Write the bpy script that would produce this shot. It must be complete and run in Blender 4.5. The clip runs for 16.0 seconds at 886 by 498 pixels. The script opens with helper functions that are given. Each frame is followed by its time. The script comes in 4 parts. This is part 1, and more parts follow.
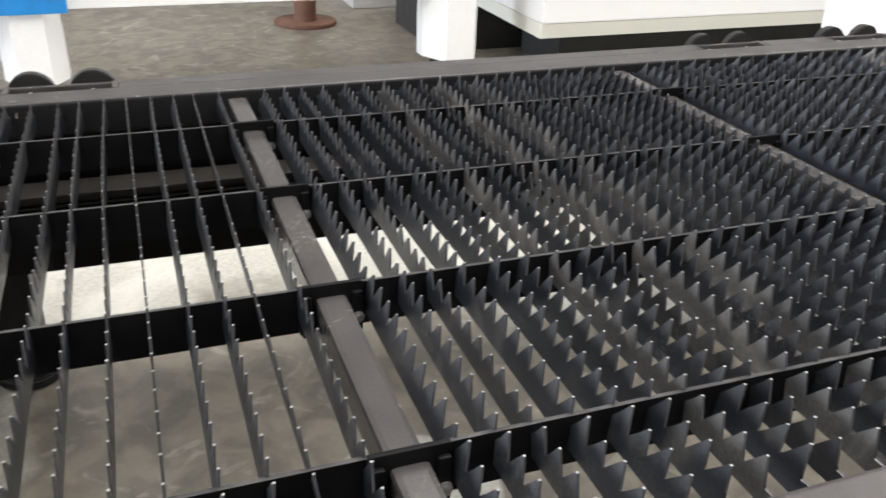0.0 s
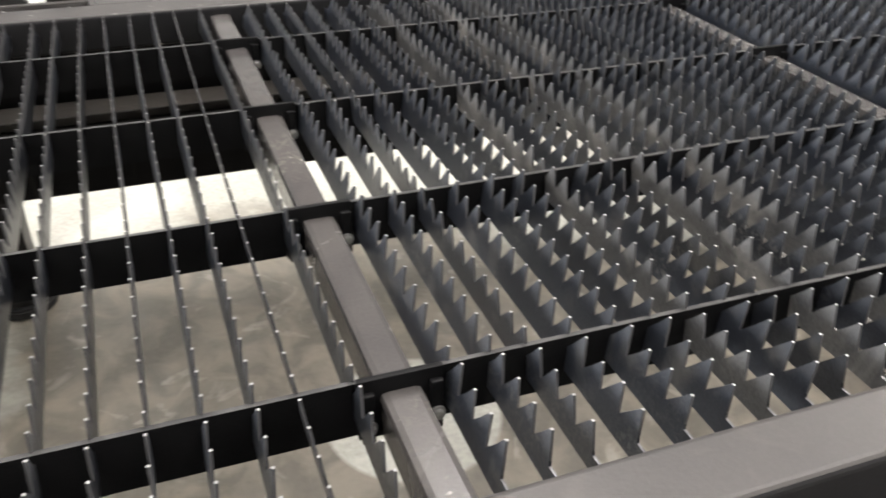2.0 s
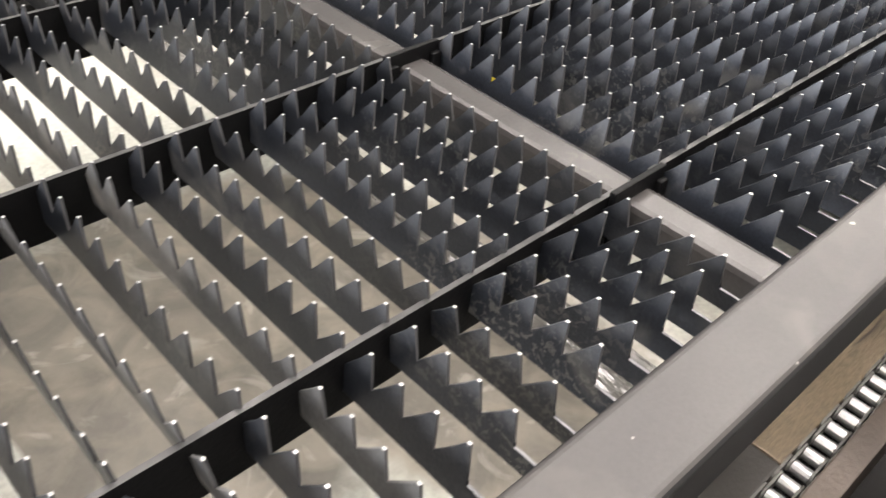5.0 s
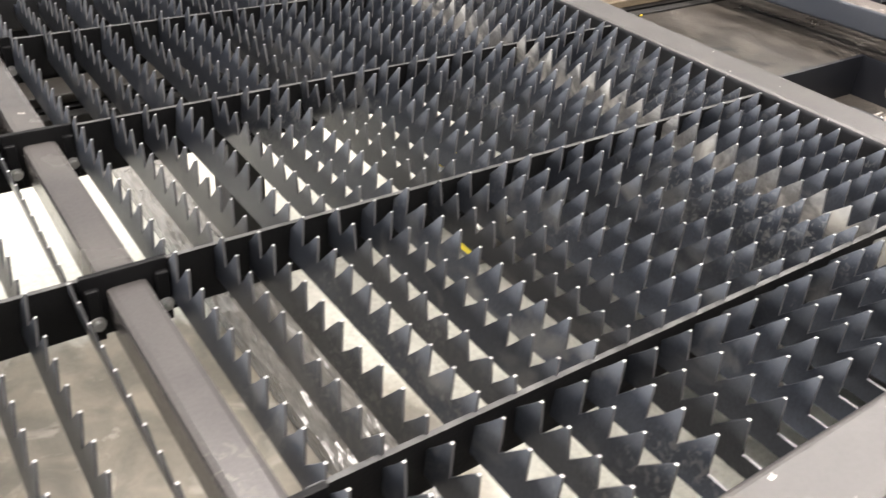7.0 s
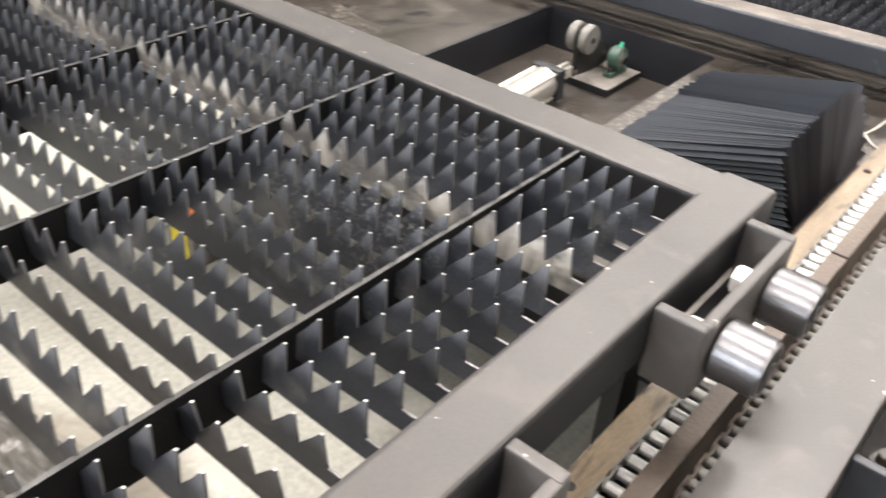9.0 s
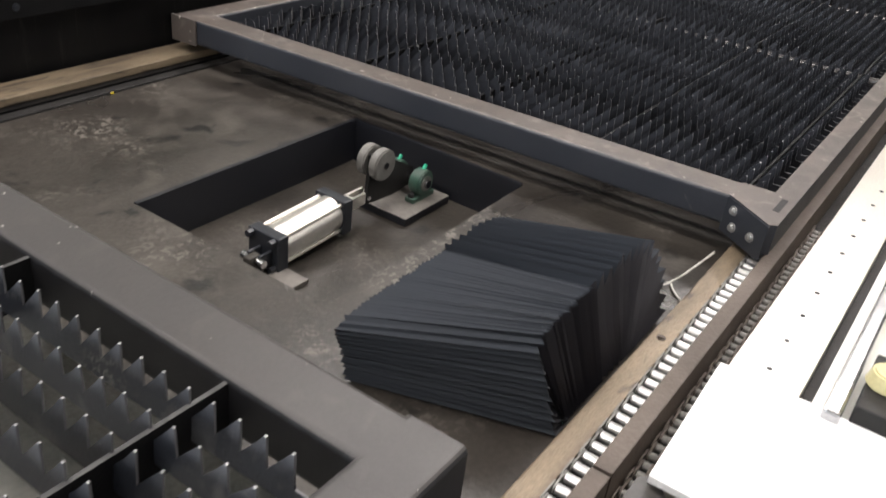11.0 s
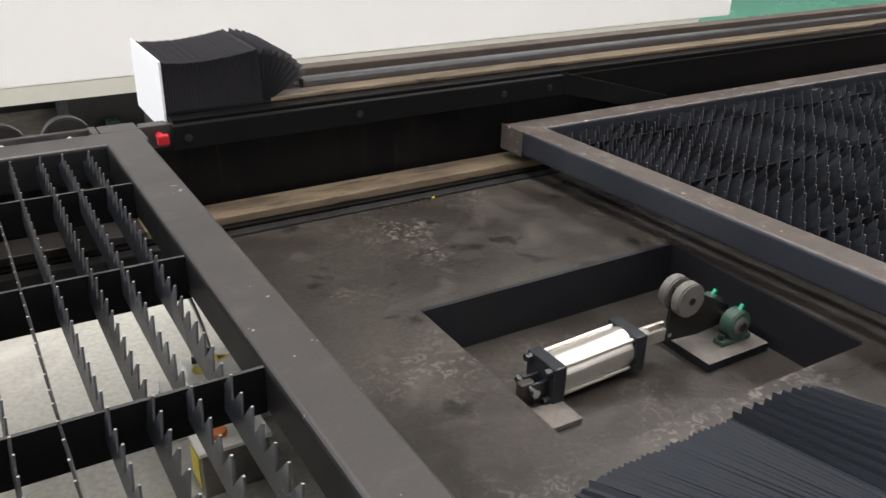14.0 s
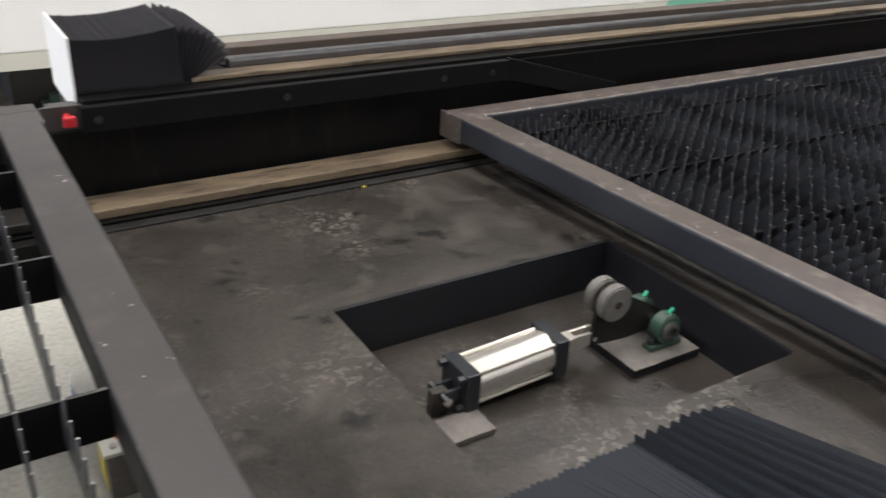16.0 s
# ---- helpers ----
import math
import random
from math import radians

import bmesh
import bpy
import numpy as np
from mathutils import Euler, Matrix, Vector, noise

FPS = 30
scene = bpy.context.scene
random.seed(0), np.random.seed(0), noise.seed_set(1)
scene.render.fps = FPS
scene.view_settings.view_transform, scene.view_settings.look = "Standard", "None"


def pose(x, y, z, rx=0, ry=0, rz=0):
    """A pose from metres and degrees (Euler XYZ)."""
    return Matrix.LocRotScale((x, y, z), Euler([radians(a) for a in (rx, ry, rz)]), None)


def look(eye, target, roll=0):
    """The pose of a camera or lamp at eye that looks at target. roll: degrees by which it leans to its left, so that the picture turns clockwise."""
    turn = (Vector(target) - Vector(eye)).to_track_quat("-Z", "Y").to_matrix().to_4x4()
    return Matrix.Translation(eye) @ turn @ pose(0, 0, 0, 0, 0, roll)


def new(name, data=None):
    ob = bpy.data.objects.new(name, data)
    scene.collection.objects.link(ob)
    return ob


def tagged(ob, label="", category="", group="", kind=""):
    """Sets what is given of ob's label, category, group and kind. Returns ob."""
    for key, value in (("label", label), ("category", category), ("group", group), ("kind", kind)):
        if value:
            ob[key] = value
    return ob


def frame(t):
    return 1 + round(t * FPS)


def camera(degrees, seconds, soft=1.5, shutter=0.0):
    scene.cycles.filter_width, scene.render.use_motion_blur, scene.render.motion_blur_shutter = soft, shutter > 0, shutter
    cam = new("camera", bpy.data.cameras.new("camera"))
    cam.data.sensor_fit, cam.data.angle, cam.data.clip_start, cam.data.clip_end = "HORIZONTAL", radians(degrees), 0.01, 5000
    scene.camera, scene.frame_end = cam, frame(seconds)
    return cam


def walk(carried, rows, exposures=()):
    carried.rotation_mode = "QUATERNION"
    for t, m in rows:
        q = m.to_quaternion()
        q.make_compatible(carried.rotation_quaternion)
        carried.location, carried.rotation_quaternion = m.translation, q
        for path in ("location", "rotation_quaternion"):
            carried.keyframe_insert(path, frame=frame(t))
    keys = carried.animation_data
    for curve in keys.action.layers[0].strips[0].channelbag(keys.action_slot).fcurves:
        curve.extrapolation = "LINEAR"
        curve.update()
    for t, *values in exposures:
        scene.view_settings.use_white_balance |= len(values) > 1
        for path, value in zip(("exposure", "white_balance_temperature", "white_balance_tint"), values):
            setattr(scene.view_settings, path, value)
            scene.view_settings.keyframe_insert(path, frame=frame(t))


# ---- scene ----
cam = camera(55.0, 16.0, shutter=0.4)
PATH = [
    (0, (-0.26, -0.295, 1.438), (0.367, 1.375, 0.533), 1.9),
    (0.5, (-0.276, -0.293, 1.434), (0.234, 1.406, 0.509), 1.8),
    (1, (-0.272, -0.286, 1.431), (0.223, 1.404, 0.482), 1.4),
    (1.5, (-0.258, -0.287, 1.424), (0.258, 1.374, 0.436), 1.6),
    (2, (-0.238, -0.265, 1.408), (0.365, 1.323, 0.352), 1.2),
    (2.5, (-0.184, -0.169, 1.38), (0.735, 1.224, 0.279), 3.2),
    (3, (-0.127, -0.101, 1.36), (1.017, 1.068, 0.208), 5.5),
    (3.5, (-0.058, -0.069, 1.357), (1.131, 0.984, 0.141), 5.9),
    (4, (0.083, -0.037, 1.36), (1.251, 1.002, 0.112), 6.8),
    (4.2, (0.123, -0.017, 1.364), (1.279, 1.034, 0.115), 6.9),
    (6.3, (0.588, -0.011, 1.348), (1.661, 1.04, 0.028), 3.2),
    (6.5, (0.638, -0.012, 1.359), (1.705, 1.077, 0.065), 4.3),
    (7, (0.797, -0.046, 1.383), (1.809, 1.282, 0.281), 4.8),
    (7.5, (0.875, -0.059, 1.402), (1.827, 1.3, 0.287), 2.1),
    (8, (0.987, -0.082, 1.393), (1.917, 1.271, 0.251), 1.4),
    (8.5, (1.033, -0.122, 1.417), (2.132, 1.091, 0.268), 2.7),
    (9, (1.065, -0.155, 1.419), (2.355, 0.854, 0.271), 4.1),
    (9.5, (1.133, -0.16, 1.418), (2.532, 0.686, 0.266), 7.0),
    (10, (1.276, -0.163, 1.429), (2.722, 0.642, 0.306), 9.4),
    (10.2, (1.336, -0.167, 1.441), (2.787, 0.643, 0.328), 9.4),
    (12.3, (1.719, -0.207, 1.471), (3.087, 1.009, 0.665), 3.3),
    (12.5, (1.728, -0.195, 1.465), (3.043, 1.082, 0.665), 3.2),
    (13, (1.737, -0.192, 1.46), (2.856, 1.256, 0.653), 2.7),
    (13.5, (1.745, -0.188, 1.451), (2.722, 1.347, 0.621), 2.2),
    (14, (1.743, -0.159, 1.449), (2.684, 1.384, 0.592), 1.5),
    (14.5, (1.711, -0.139, 1.457), (2.598, 1.427, 0.584), 0.7),
    (15, (1.721, -0.119, 1.448), (2.567, 1.462, 0.56), 0.5),
    (15.5, (1.807, -0.111, 1.446), (2.668, 1.453, 0.544), 1.8),
    (16, (1.908, -0.134, 1.45), (2.88, 1.362, 0.545), 3.2),
]
walk(cam, [(t, look(eye, target, roll)) for t, eye, target, roll in PATH],
     exposures=[(0, -0.45, 6350, 10), (1.3, -0.4, 6350, 10), (2.0, -0.08, 6500, 10), (2.5, 0.1, 6450, 10), (3.5, 0.14, 6600, 11), (6.4, 0.28, 6650, 11), (7.0, 0.5, 6600, 11), (8.5, 0.5, 6650, 11),
                (9.3, 0.4, 6650, 11), (9.8, -0.24, 6600, 11), (10.2, -0.6, 6550, 11), (12.3, -0.53, 6350, 11), (13.1, -0.55, 6350, 11),
                (13.6, -0.68, 6350, 11), (16.0, -0.8, 6350, 11)])

# ---------------------------------------------------------------- light
hall = bpy.data.worlds.new("hall_air")
scene.world = hall
hall.use_nodes = True
wn = hall.node_tree.nodes
sky = wn.new("ShaderNodeTexSky")
sky.sky_type, sky.sun_disc = "NISHITA", False
sky.sun_elevation, sky.sun_rotation = radians(48), radians(200)
wn["Background"].inputs[1].default_value = 0.1
hall.node_tree.links.new(sky.outputs[0], wn["Background"].inputs[0])


def area_lamp(name, m, sx, sy, watts, colour):
    data = bpy.data.lights.new(name, "AREA")
    data.shape, data.size, data.size_y = "RECTANGLE", sx, sy
    data.energy, data.color = watts, colour
    ob = new(name, data)
    ob.matrix_world = m
    return ob


# fill lamps added overhead, south and west as daylight; their sources are unseen
for k, x in enumerate((-4.0, 2.0, 8.0, 14.0)):
    area_lamp("roof_light_lamp", pose(x, 1.5, 7.85), 1.6, 9.0, 1000, (1.0, 0.935, 0.9))
area_lamp("window_daylight", look((4, -9.8, 4.2), (4, 0, 0.6)), 22, 3.0, 950, (1.0, 0.945, 0.915))
area_lamp("door_daylight", look((-11.8, 4.0, 2.6), (0, 2.5, 0.6)), 8, 4.5, 3000, (0.86, 0.91, 1.0))


# ---------------------------------------------------------------- materials
def material(name, base, rough=0.5, metal=0.0, second=None, scale=6.0, mix=0.5, fine=120.0, bump=0.1, spots=None, spot_scale=3.0,
             spot_at=(0.6, 0.7), stretch=(1, 1, 1), vary=0.0, rough_spread=0.15, bump_scale=None, spec=0.5, chips=None, chip_scale=55.0, chip_at=(0.68, 0.72), grain=0.86, flecks=None, fleck_scale=2.6, fleck_at=(0.5, 0.62), fleck_fine=60.0, worn=None):
    mat = bpy.data.materials.new(name)
    mat.use_nodes = True
    nt = mat.node_tree
    n, link = nt.nodes, nt.links.new
    bsdf = n["Principled BSDF"]
    bsdf.inputs["Metallic"].default_value = metal
    bsdf.inputs["Specular IOR Level"].default_value = spec
    geo = n.new("ShaderNodeNewGeometry")
    mp = n.new("ShaderNodeMapping")
    mp.inputs["Scale"].default_value = stretch
    link(geo.outputs["Position"], mp.inputs["Vector"])

    def noise_of(s, detail=6.0, dist=0.0):
        t = n.new("ShaderNodeTexNoise")
        t.inputs["Scale"].default_value, t.inputs["Detail"].default_value = s, detail
        t.inputs["Distortion"].default_value = dist
        link(mp.outputs[0], t.inputs["Vector"])
        return t.outputs["Fac"]

    def ramp(fac, a, b):
        r = n.new("ShaderNodeMapRange")
        r.inputs["From Min"].default_value, r.inputs["From Max"].default_value = a, b
        link(fac, r.inputs["Value"])
        return r.outputs[0]

    def mixed(fac, a, b):
        m = n.new("ShaderNodeMix")
        m.data_type = "RGBA"
        for sock, v in ((m.inputs["Factor"], fac), (m.inputs["A"], a), (m.inputs["B"], b)):
            if isinstance(v, (tuple, list)):
                sock.default_value = (*v, 1)
            elif isinstance(v, (int, float)):
                sock.default_value = v
            else:
                link(v, sock)
        return m.outputs["Result"]

    second = second or tuple(c * 0.7 for c in base)
    big, small = noise_of(scale, 5, 0.6), noise_of(fine, 3)
    col = mixed(ramp(big, 0.5 - mix / 2, 0.5 + mix / 2), base, second)
    dark = mixed(ramp(small, 0.35, 0.75), (1, 1, 1), (grain, grain, grain))
    mul = n.new("ShaderNodeMix")
    mul.data_type, mul.blend_type = "RGBA", "MULTIPLY"
    mul.inputs["Factor"].default_value = 1.0
    link(col, mul.inputs["A"]), link(dark, mul.inputs["B"])
    col = mul.outputs["Result"]
    if spots:
        col = mixed(ramp(noise_of(spot_scale, 9, 1.2), *spot_at), col, spots)
    if chips:
        col = mixed(ramp(noise_of(chip_scale, 2, 0.3), *chip_at), col, chips)
    if flecks:
        # fine pale marks that stand in clusters
        both = n.new("ShaderNodeMath")
        both.operation = "MULTIPLY"
        link(ramp(noise_of(fleck_scale, 6, 0.4), *fleck_at), both.inputs[0])
        link(ramp(noise_of(fleck_fine, 8, 1.0), 0.53, 0.6), both.inputs[1])
        col = mixed(both.outputs[0], col, flecks)
    if worn:
        # teeth scoured pale towards their tips
        tc, sep = n.new("ShaderNodeTexCoord"), n.new("ShaderNodeSeparateXYZ")
        link(tc.outputs["Object"], sep.inputs[0])
        wob = n.new("ShaderNodeMath")
        wob.operation = "MULTIPLY_ADD"
        link(noise_of(26, 5), wob.inputs[0])
        wob.inputs[1].default_value = 0.045
        link(sep.outputs["Z"], wob.inputs[2])
        col = mixed(ramp(wob.outputs[0], 0.058, 0.09), col, worn)
    if vary:
        info = n.new("ShaderNodeObjectInfo")
        hsv = n.new("ShaderNodeHueSaturation")
        link(col, hsv.inputs["Color"])
        r = n.new("ShaderNodeMapRange")
        r.inputs["To Min"].default_value, r.inputs["To Max"].default_value = 1 - vary, 1 + vary
        link(info.outputs["Random"], r.inputs["Value"])
        link(r.outputs[0], hsv.inputs["Value"])
        col = hsv.outputs[0]
    link(col, bsdf.inputs["Base Color"])
    rr = n.new("ShaderNodeMapRange")
    rr.inputs["To Min"].default_value, rr.inputs["To Max"].default_value = max(0.03, rough - rough_spread), min(1, rough + rough_spread)
    link(big, rr.inputs["Value"])
    link(rr.outputs[0], bsdf.inputs["Roughness"])
    if bump:
        bp = n.new("ShaderNodeBump")
        bp.inputs["Strength"].default_value, bp.inputs["Distance"].default_value = bump, 0.004
        link(noise_of(bump_scale or fine, 4), bp.inputs["Height"])
        link(bp.outputs[0], bsdf.inputs["Normal"])
    return mat


M = {}
M["black_paint"] = material("black_painted_steel", (0.013, 0.013, 0.0135), 0.42, second=(0.022, 0.021, 0.02), scale=5, fine=160, bump=0.15,
                            spots=(0.026, 0.024, 0.022), spot_scale=9, spot_at=(0.6, 0.8), spec=0.2, stretch=(2.5, 2.5, 0.5))
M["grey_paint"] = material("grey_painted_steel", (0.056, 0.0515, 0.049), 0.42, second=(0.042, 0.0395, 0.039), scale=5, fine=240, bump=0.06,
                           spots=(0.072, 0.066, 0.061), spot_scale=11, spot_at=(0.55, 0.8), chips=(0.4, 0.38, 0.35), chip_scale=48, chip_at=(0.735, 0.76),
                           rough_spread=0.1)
M["beam_paint"] = material("dark_glossy_beam_paint", (0.05, 0.047, 0.048), 0.24, second=(0.08, 0.075, 0.071), scale=6, fine=240, bump=0.05, flecks=(0.13, 0.12, 0.105), fleck_scale=5, fleck_at=(0.55, 0.8), fleck_fine=110,
                           chips=(0.3, 0.28, 0.26), chip_scale=60, chip_at=(0.75, 0.78), rough_spread=0.14)
M["worn_top"] = material("worn_brown_frame_top", (0.105, 0.085, 0.072), 0.4, second=(0.06, 0.052, 0.048), scale=9, fine=200, bump=0.12,
                         spots=(0.17, 0.15, 0.132), spot_scale=16, spot_at=(0.55, 0.75), chips=(0.4, 0.37, 0.33), chip_scale=45, chip_at=(0.7, 0.75))
M["navy_paint"] = material("navy_painted_steel", (0.021, 0.0245, 0.032), 0.4, second=(0.03, 0.033, 0.04), scale=4, fine=200, bump=0.1,
                           spots=(0.16, 0.15, 0.14), spot_scale=16, spot_at=(0.7, 0.82))
M["slat"] = material("cut_steel_slat", (0.025, 0.029, 0.0375), 0.36, metal=0.5, second=(0.048, 0.054, 0.067), scale=7, fine=300, bump=0.15,
                     spots=(0.16, 0.158, 0.152), spot_scale=7.0, spot_at=(0.58, 0.78), vary=0.42, grain=0.7, flecks=(0.17, 0.168, 0.16), fleck_scale=5, fleck_at=(0.52, 0.75), fleck_fine=120, worn=(0.125, 0.131, 0.143))
# darker slat steel for the lower table
M["slat_dark"] = material("dark_cut_steel_slat", (0.017, 0.019, 0.023), 0.4, metal=0.3, second=(0.03, 0.032, 0.038), scale=6, fine=220, bump=0.1, spots=(0.1, 0.098, 0.095), spot_scale=5, spot_at=(0.64, 0.85), vary=0.45)
M["slat_dusty"] = material("dusty_cut_steel_slat", (0.15, 0.144, 0.135), 0.8, second=(0.06, 0.06, 0.062), scale=9, fine=180, bump=0.4, spots=(0.36, 0.345, 0.315), spot_scale=11, spot_at=(0.46, 0.66), vary=0.2, grain=0.65)
M["slat_grimy"] = material("dust_streaked_cut_steel_slat", (0.05, 0.052, 0.057), 0.6, metal=0.2, second=(0.11, 0.108, 0.104), scale=7, fine=200, bump=0.3, spots=(0.26, 0.25, 0.232), spot_scale=6, spot_at=(0.5, 0.72), vary=0.2, grain=0.65, worn=(0.16, 0.158, 0.155))
# paler than the slat: light on the steep cut faces put into the colour
M["slat_flank"] = material("lit_tooth_flank", (0.2, 0.2, 0.205), 0.4, metal=0.5, second=(0.1, 0.1, 0.105), scale=30, fine=300)
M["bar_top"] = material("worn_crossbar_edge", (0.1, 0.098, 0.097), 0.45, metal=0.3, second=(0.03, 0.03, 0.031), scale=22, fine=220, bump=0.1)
# near-white tooth tops: the highlight on worn tips is put into the colour
M["slat_edge"] = material("glint_cut_edge", (0.75, 0.75, 0.74), 0.35, metal=0.6, second=(0.5, 0.5, 0.5), fine=300)
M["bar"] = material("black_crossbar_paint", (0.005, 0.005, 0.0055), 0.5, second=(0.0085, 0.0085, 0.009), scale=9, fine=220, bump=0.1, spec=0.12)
M["concrete"] = material("workshop_concrete", (0.45, 0.455, 0.4), 0.42, second=(0.365, 0.35, 0.305), scale=0.9, fine=60, bump=0.12, mix=0.35,
                         spots=(0.52, 0.515, 0.46), spot_scale=2.2, spot_at=(0.5, 0.72), rough_spread=0.2, grain=0.72, flecks=(0.37, 0.345, 0.28), fleck_fine=16, fleck_scale=1.6, fleck_at=(0.55, 0.9))


def stain_floor(mat, colour, ovals, clean):
    """Lays worn brown patches with ragged outlines over the floor's colour."""
    nt = mat.node_tree
    n, link = nt.nodes, nt.links.new
    sock = n["Principled BSDF"].inputs["Base Color"]
    under = sock.links[0].from_socket
    geo = n.new("ShaderNodeNewGeometry")
    rag = n.new("ShaderNodeTexNoise")
    rag.inputs["Scale"].default_value, rag.inputs["Detail"].default_value = 2.4, 8
    link(geo.outputs["Position"], rag.inputs["Vector"])
    total = None
    for cx, cy, rx, ry in ovals:
        mp = n.new("ShaderNodeMapping")
        mp.inputs["Location"].default_value = (-cx / rx, -cy / ry, 0)
        mp.inputs["Scale"].default_value = (1 / rx, 1 / ry, 0)
        link(geo.outputs["Position"], mp.inputs["Vector"])
        ln = n.new("ShaderNodeVectorMath")
        ln.operation = "LENGTH"
        link(mp.outputs[0], ln.inputs[0])
        if total is None:
            total = ln.outputs["Value"]
        else:
            mn = n.new("ShaderNodeMath")
            mn.operation = "MINIMUM"
            link(total, mn.inputs[0]), link(ln.outputs["Value"], mn.inputs[1])
            total = mn.outputs[0]
    add = n.new("ShaderNodeMath")
    add.operation = "MULTIPLY_ADD"
    link(rag.outputs["Fac"], add.inputs[0])
    add.inputs[1].default_value = 1.1
    link(total, add.inputs[2])
    rg = n.new("ShaderNodeMapRange")
    rg.inputs["From Min"].default_value, rg.inputs["From Max"].default_value = 1.42, 1.62
    rg.inputs["To Min"].default_value, rg.inputs["To Max"].default_value = 0.86, 0.0
    link(add.outputs[0], rg.inputs["Value"])
    # one round clean spot, where a drum stood
    dist = n.new("ShaderNodeVectorMath")
    dist.operation = "DISTANCE"
    link(geo.outputs["Position"], dist.inputs[0])
    dist.inputs[1].default_value = (clean[0], clean[1], 0)
    edge = n.new("ShaderNodeMapRange")
    edge.inputs["From Min"].default_value, edge.inputs["From Max"].default_value = clean[2] - 0.006, clean[2] + 0.006
    link(dist.outputs["Value"], edge.inputs["Value"])
    cut = n.new("ShaderNodeMath")
    cut.operation = "MULTIPLY"
    link(rg.outputs[0], cut.inputs[0]), link(edge.outputs[0], cut.inputs[1])
    mx = n.new("ShaderNodeMix")
    mx.data_type = "RGBA"
    link(cut.outputs[0], mx.inputs["Factor"]), link(under, mx.inputs["A"])
    brown = n.new("ShaderNodeMix")
    brown.data_type = "RGBA"
    fine = n.new("ShaderNodeTexNoise")
    fine.inputs["Scale"].default_value, fine.inputs["Detail"].default_value, fine.inputs["Distortion"].default_value = 8.0, 12, 0.8
    link(geo.outputs["Position"], fine.inputs["Vector"])
    sharp = n.new("ShaderNodeMapRange")
    sharp.inputs["From Min"].default_value, sharp.inputs["From Max"].default_value = 0.4, 0.62
    link(fine.outputs["Fac"], sharp.inputs["Value"])
    link(sharp.outputs[0], brown.inputs["Factor"])
    brown.inputs["A"].default_value, brown.inputs["B"].default_value = (*colour, 1), (*[c * 2.1 for c in colour], 1)
    # pale scuffs and dried splashes
    scuff = n.new("ShaderNodeTexNoise")
    scuff.inputs["Scale"].default_value, scuff.inputs["Detail"].default_value, scuff.inputs["Distortion"].default_value = 4.2, 14, 2.2
    link(geo.outputs["Position"], scuff.inputs["Vector"])
    lim = n.new("ShaderNodeMapRange")
    lim.inputs["From Min"].default_value, lim.inputs["From Max"].default_value = 0.59, 0.66
    lim.inputs["To Max"].default_value = 0.5
    link(scuff.outputs["Fac"], lim.inputs["Value"])
    pale = n.new("ShaderNodeMix")
    pale.data_type = "RGBA"
    link(lim.outputs[0], pale.inputs["Factor"]), link(brown.outputs["Result"], pale.inputs["A"])
    pale.inputs["B"].default_value = (0.34, 0.32, 0.275, 1)
    link(pale.outputs["Result"], mx.inputs["B"])
    link(mx.outputs["Result"], sock)


stain_floor(M["concrete"], (0.082, 0.07, 0.053), [(0.1, 1.2, 1.05, 1.0), (1.25, 1.0, 0.4, 0.75), (0.5, 6.6, 5.0, 2.2)], (0.24, 1.17, 0.21))
M["deck"] = material("oily_dark_deck_plate", (0.025, 0.022, 0.0193), 0.36, second=(0.055, 0.0475, 0.0395), scale=3.1, fine=110, bump=0.22, mix=0.5, chips=(0.012, 0.011, 0.01), chip_scale=13, chip_at=(0.64, 0.7),
                     spots=(0.07, 0.062, 0.053), spot_scale=5, spot_at=(0.54, 0.75), rough_spread=0.24, grain=0.6, flecks=(0.15, 0.136, 0.117), fleck_fine=58, fleck_scale=3.6, fleck_at=(0.5, 0.74))
M["brass"] = material("worn_rust_gold_strip", (0.28, 0.22, 0.148), 0.4, metal=0.3, second=(0.12, 0.092, 0.063), scale=5, fine=120, bump=0.25, stretch=(0.6, 3, 3), mix=0.4, spots=(0.07, 0.055, 0.042), spot_scale=10, spot_at=(0.56, 0.66), grain=0.7)
M["dusty"] = material("dusty_bare_steel", (0.2, 0.185, 0.165), 0.6, second=(0.11, 0.1, 0.09), scale=18, fine=120, bump=0.3)
M["oily"] = material("oily_dark_steel", (0.045, 0.04, 0.034), 0.4, second=(0.025, 0.023, 0.02), scale=9, fine=120, bump=0.2)
M["rust"] = material("brown_worn_steel", (0.12, 0.095, 0.078), 0.5, metal=0.3, second=(0.08, 0.065, 0.055), scale=6, fine=120, bump=0.25)
M["steel"] = material("machined_steel", (0.56, 0.56, 0.57), 0.22, metal=1.0, second=(0.4, 0.4, 0.41), scale=9, fine=260, bump=0.04, rough_spread=0.08)
M["satin"] = material("satin_roller_steel", (0.16, 0.16, 0.17), 0.36, metal=0.9, second=(0.13, 0.13, 0.135), scale=20, fine=200, bump=0.06, rough_spread=0.08)
M["zinc"] = material("zinc_plated_steel", (0.6, 0.6, 0.58), 0.34, metal=0.8, second=(0.5, 0.5, 0.5), scale=14, fine=260, bump=0.05)
M["alu"] = material("satin_aluminium", (0.86, 0.82, 0.74), 0.3, metal=0.75, second=(0.78, 0.74, 0.67), scale=5, fine=200, bump=0.04, rough_spread=0.06)
M["cap"] = material("dark_anodised_cap", (0.022, 0.025, 0.031), 0.35, fine=200, bump=0.05)
M["green"] = material("green_cast_iron", (0.035, 0.095, 0.068), 0.5, second=(0.06, 0.085, 0.07), scale=30, fine=160, bump=0.2)
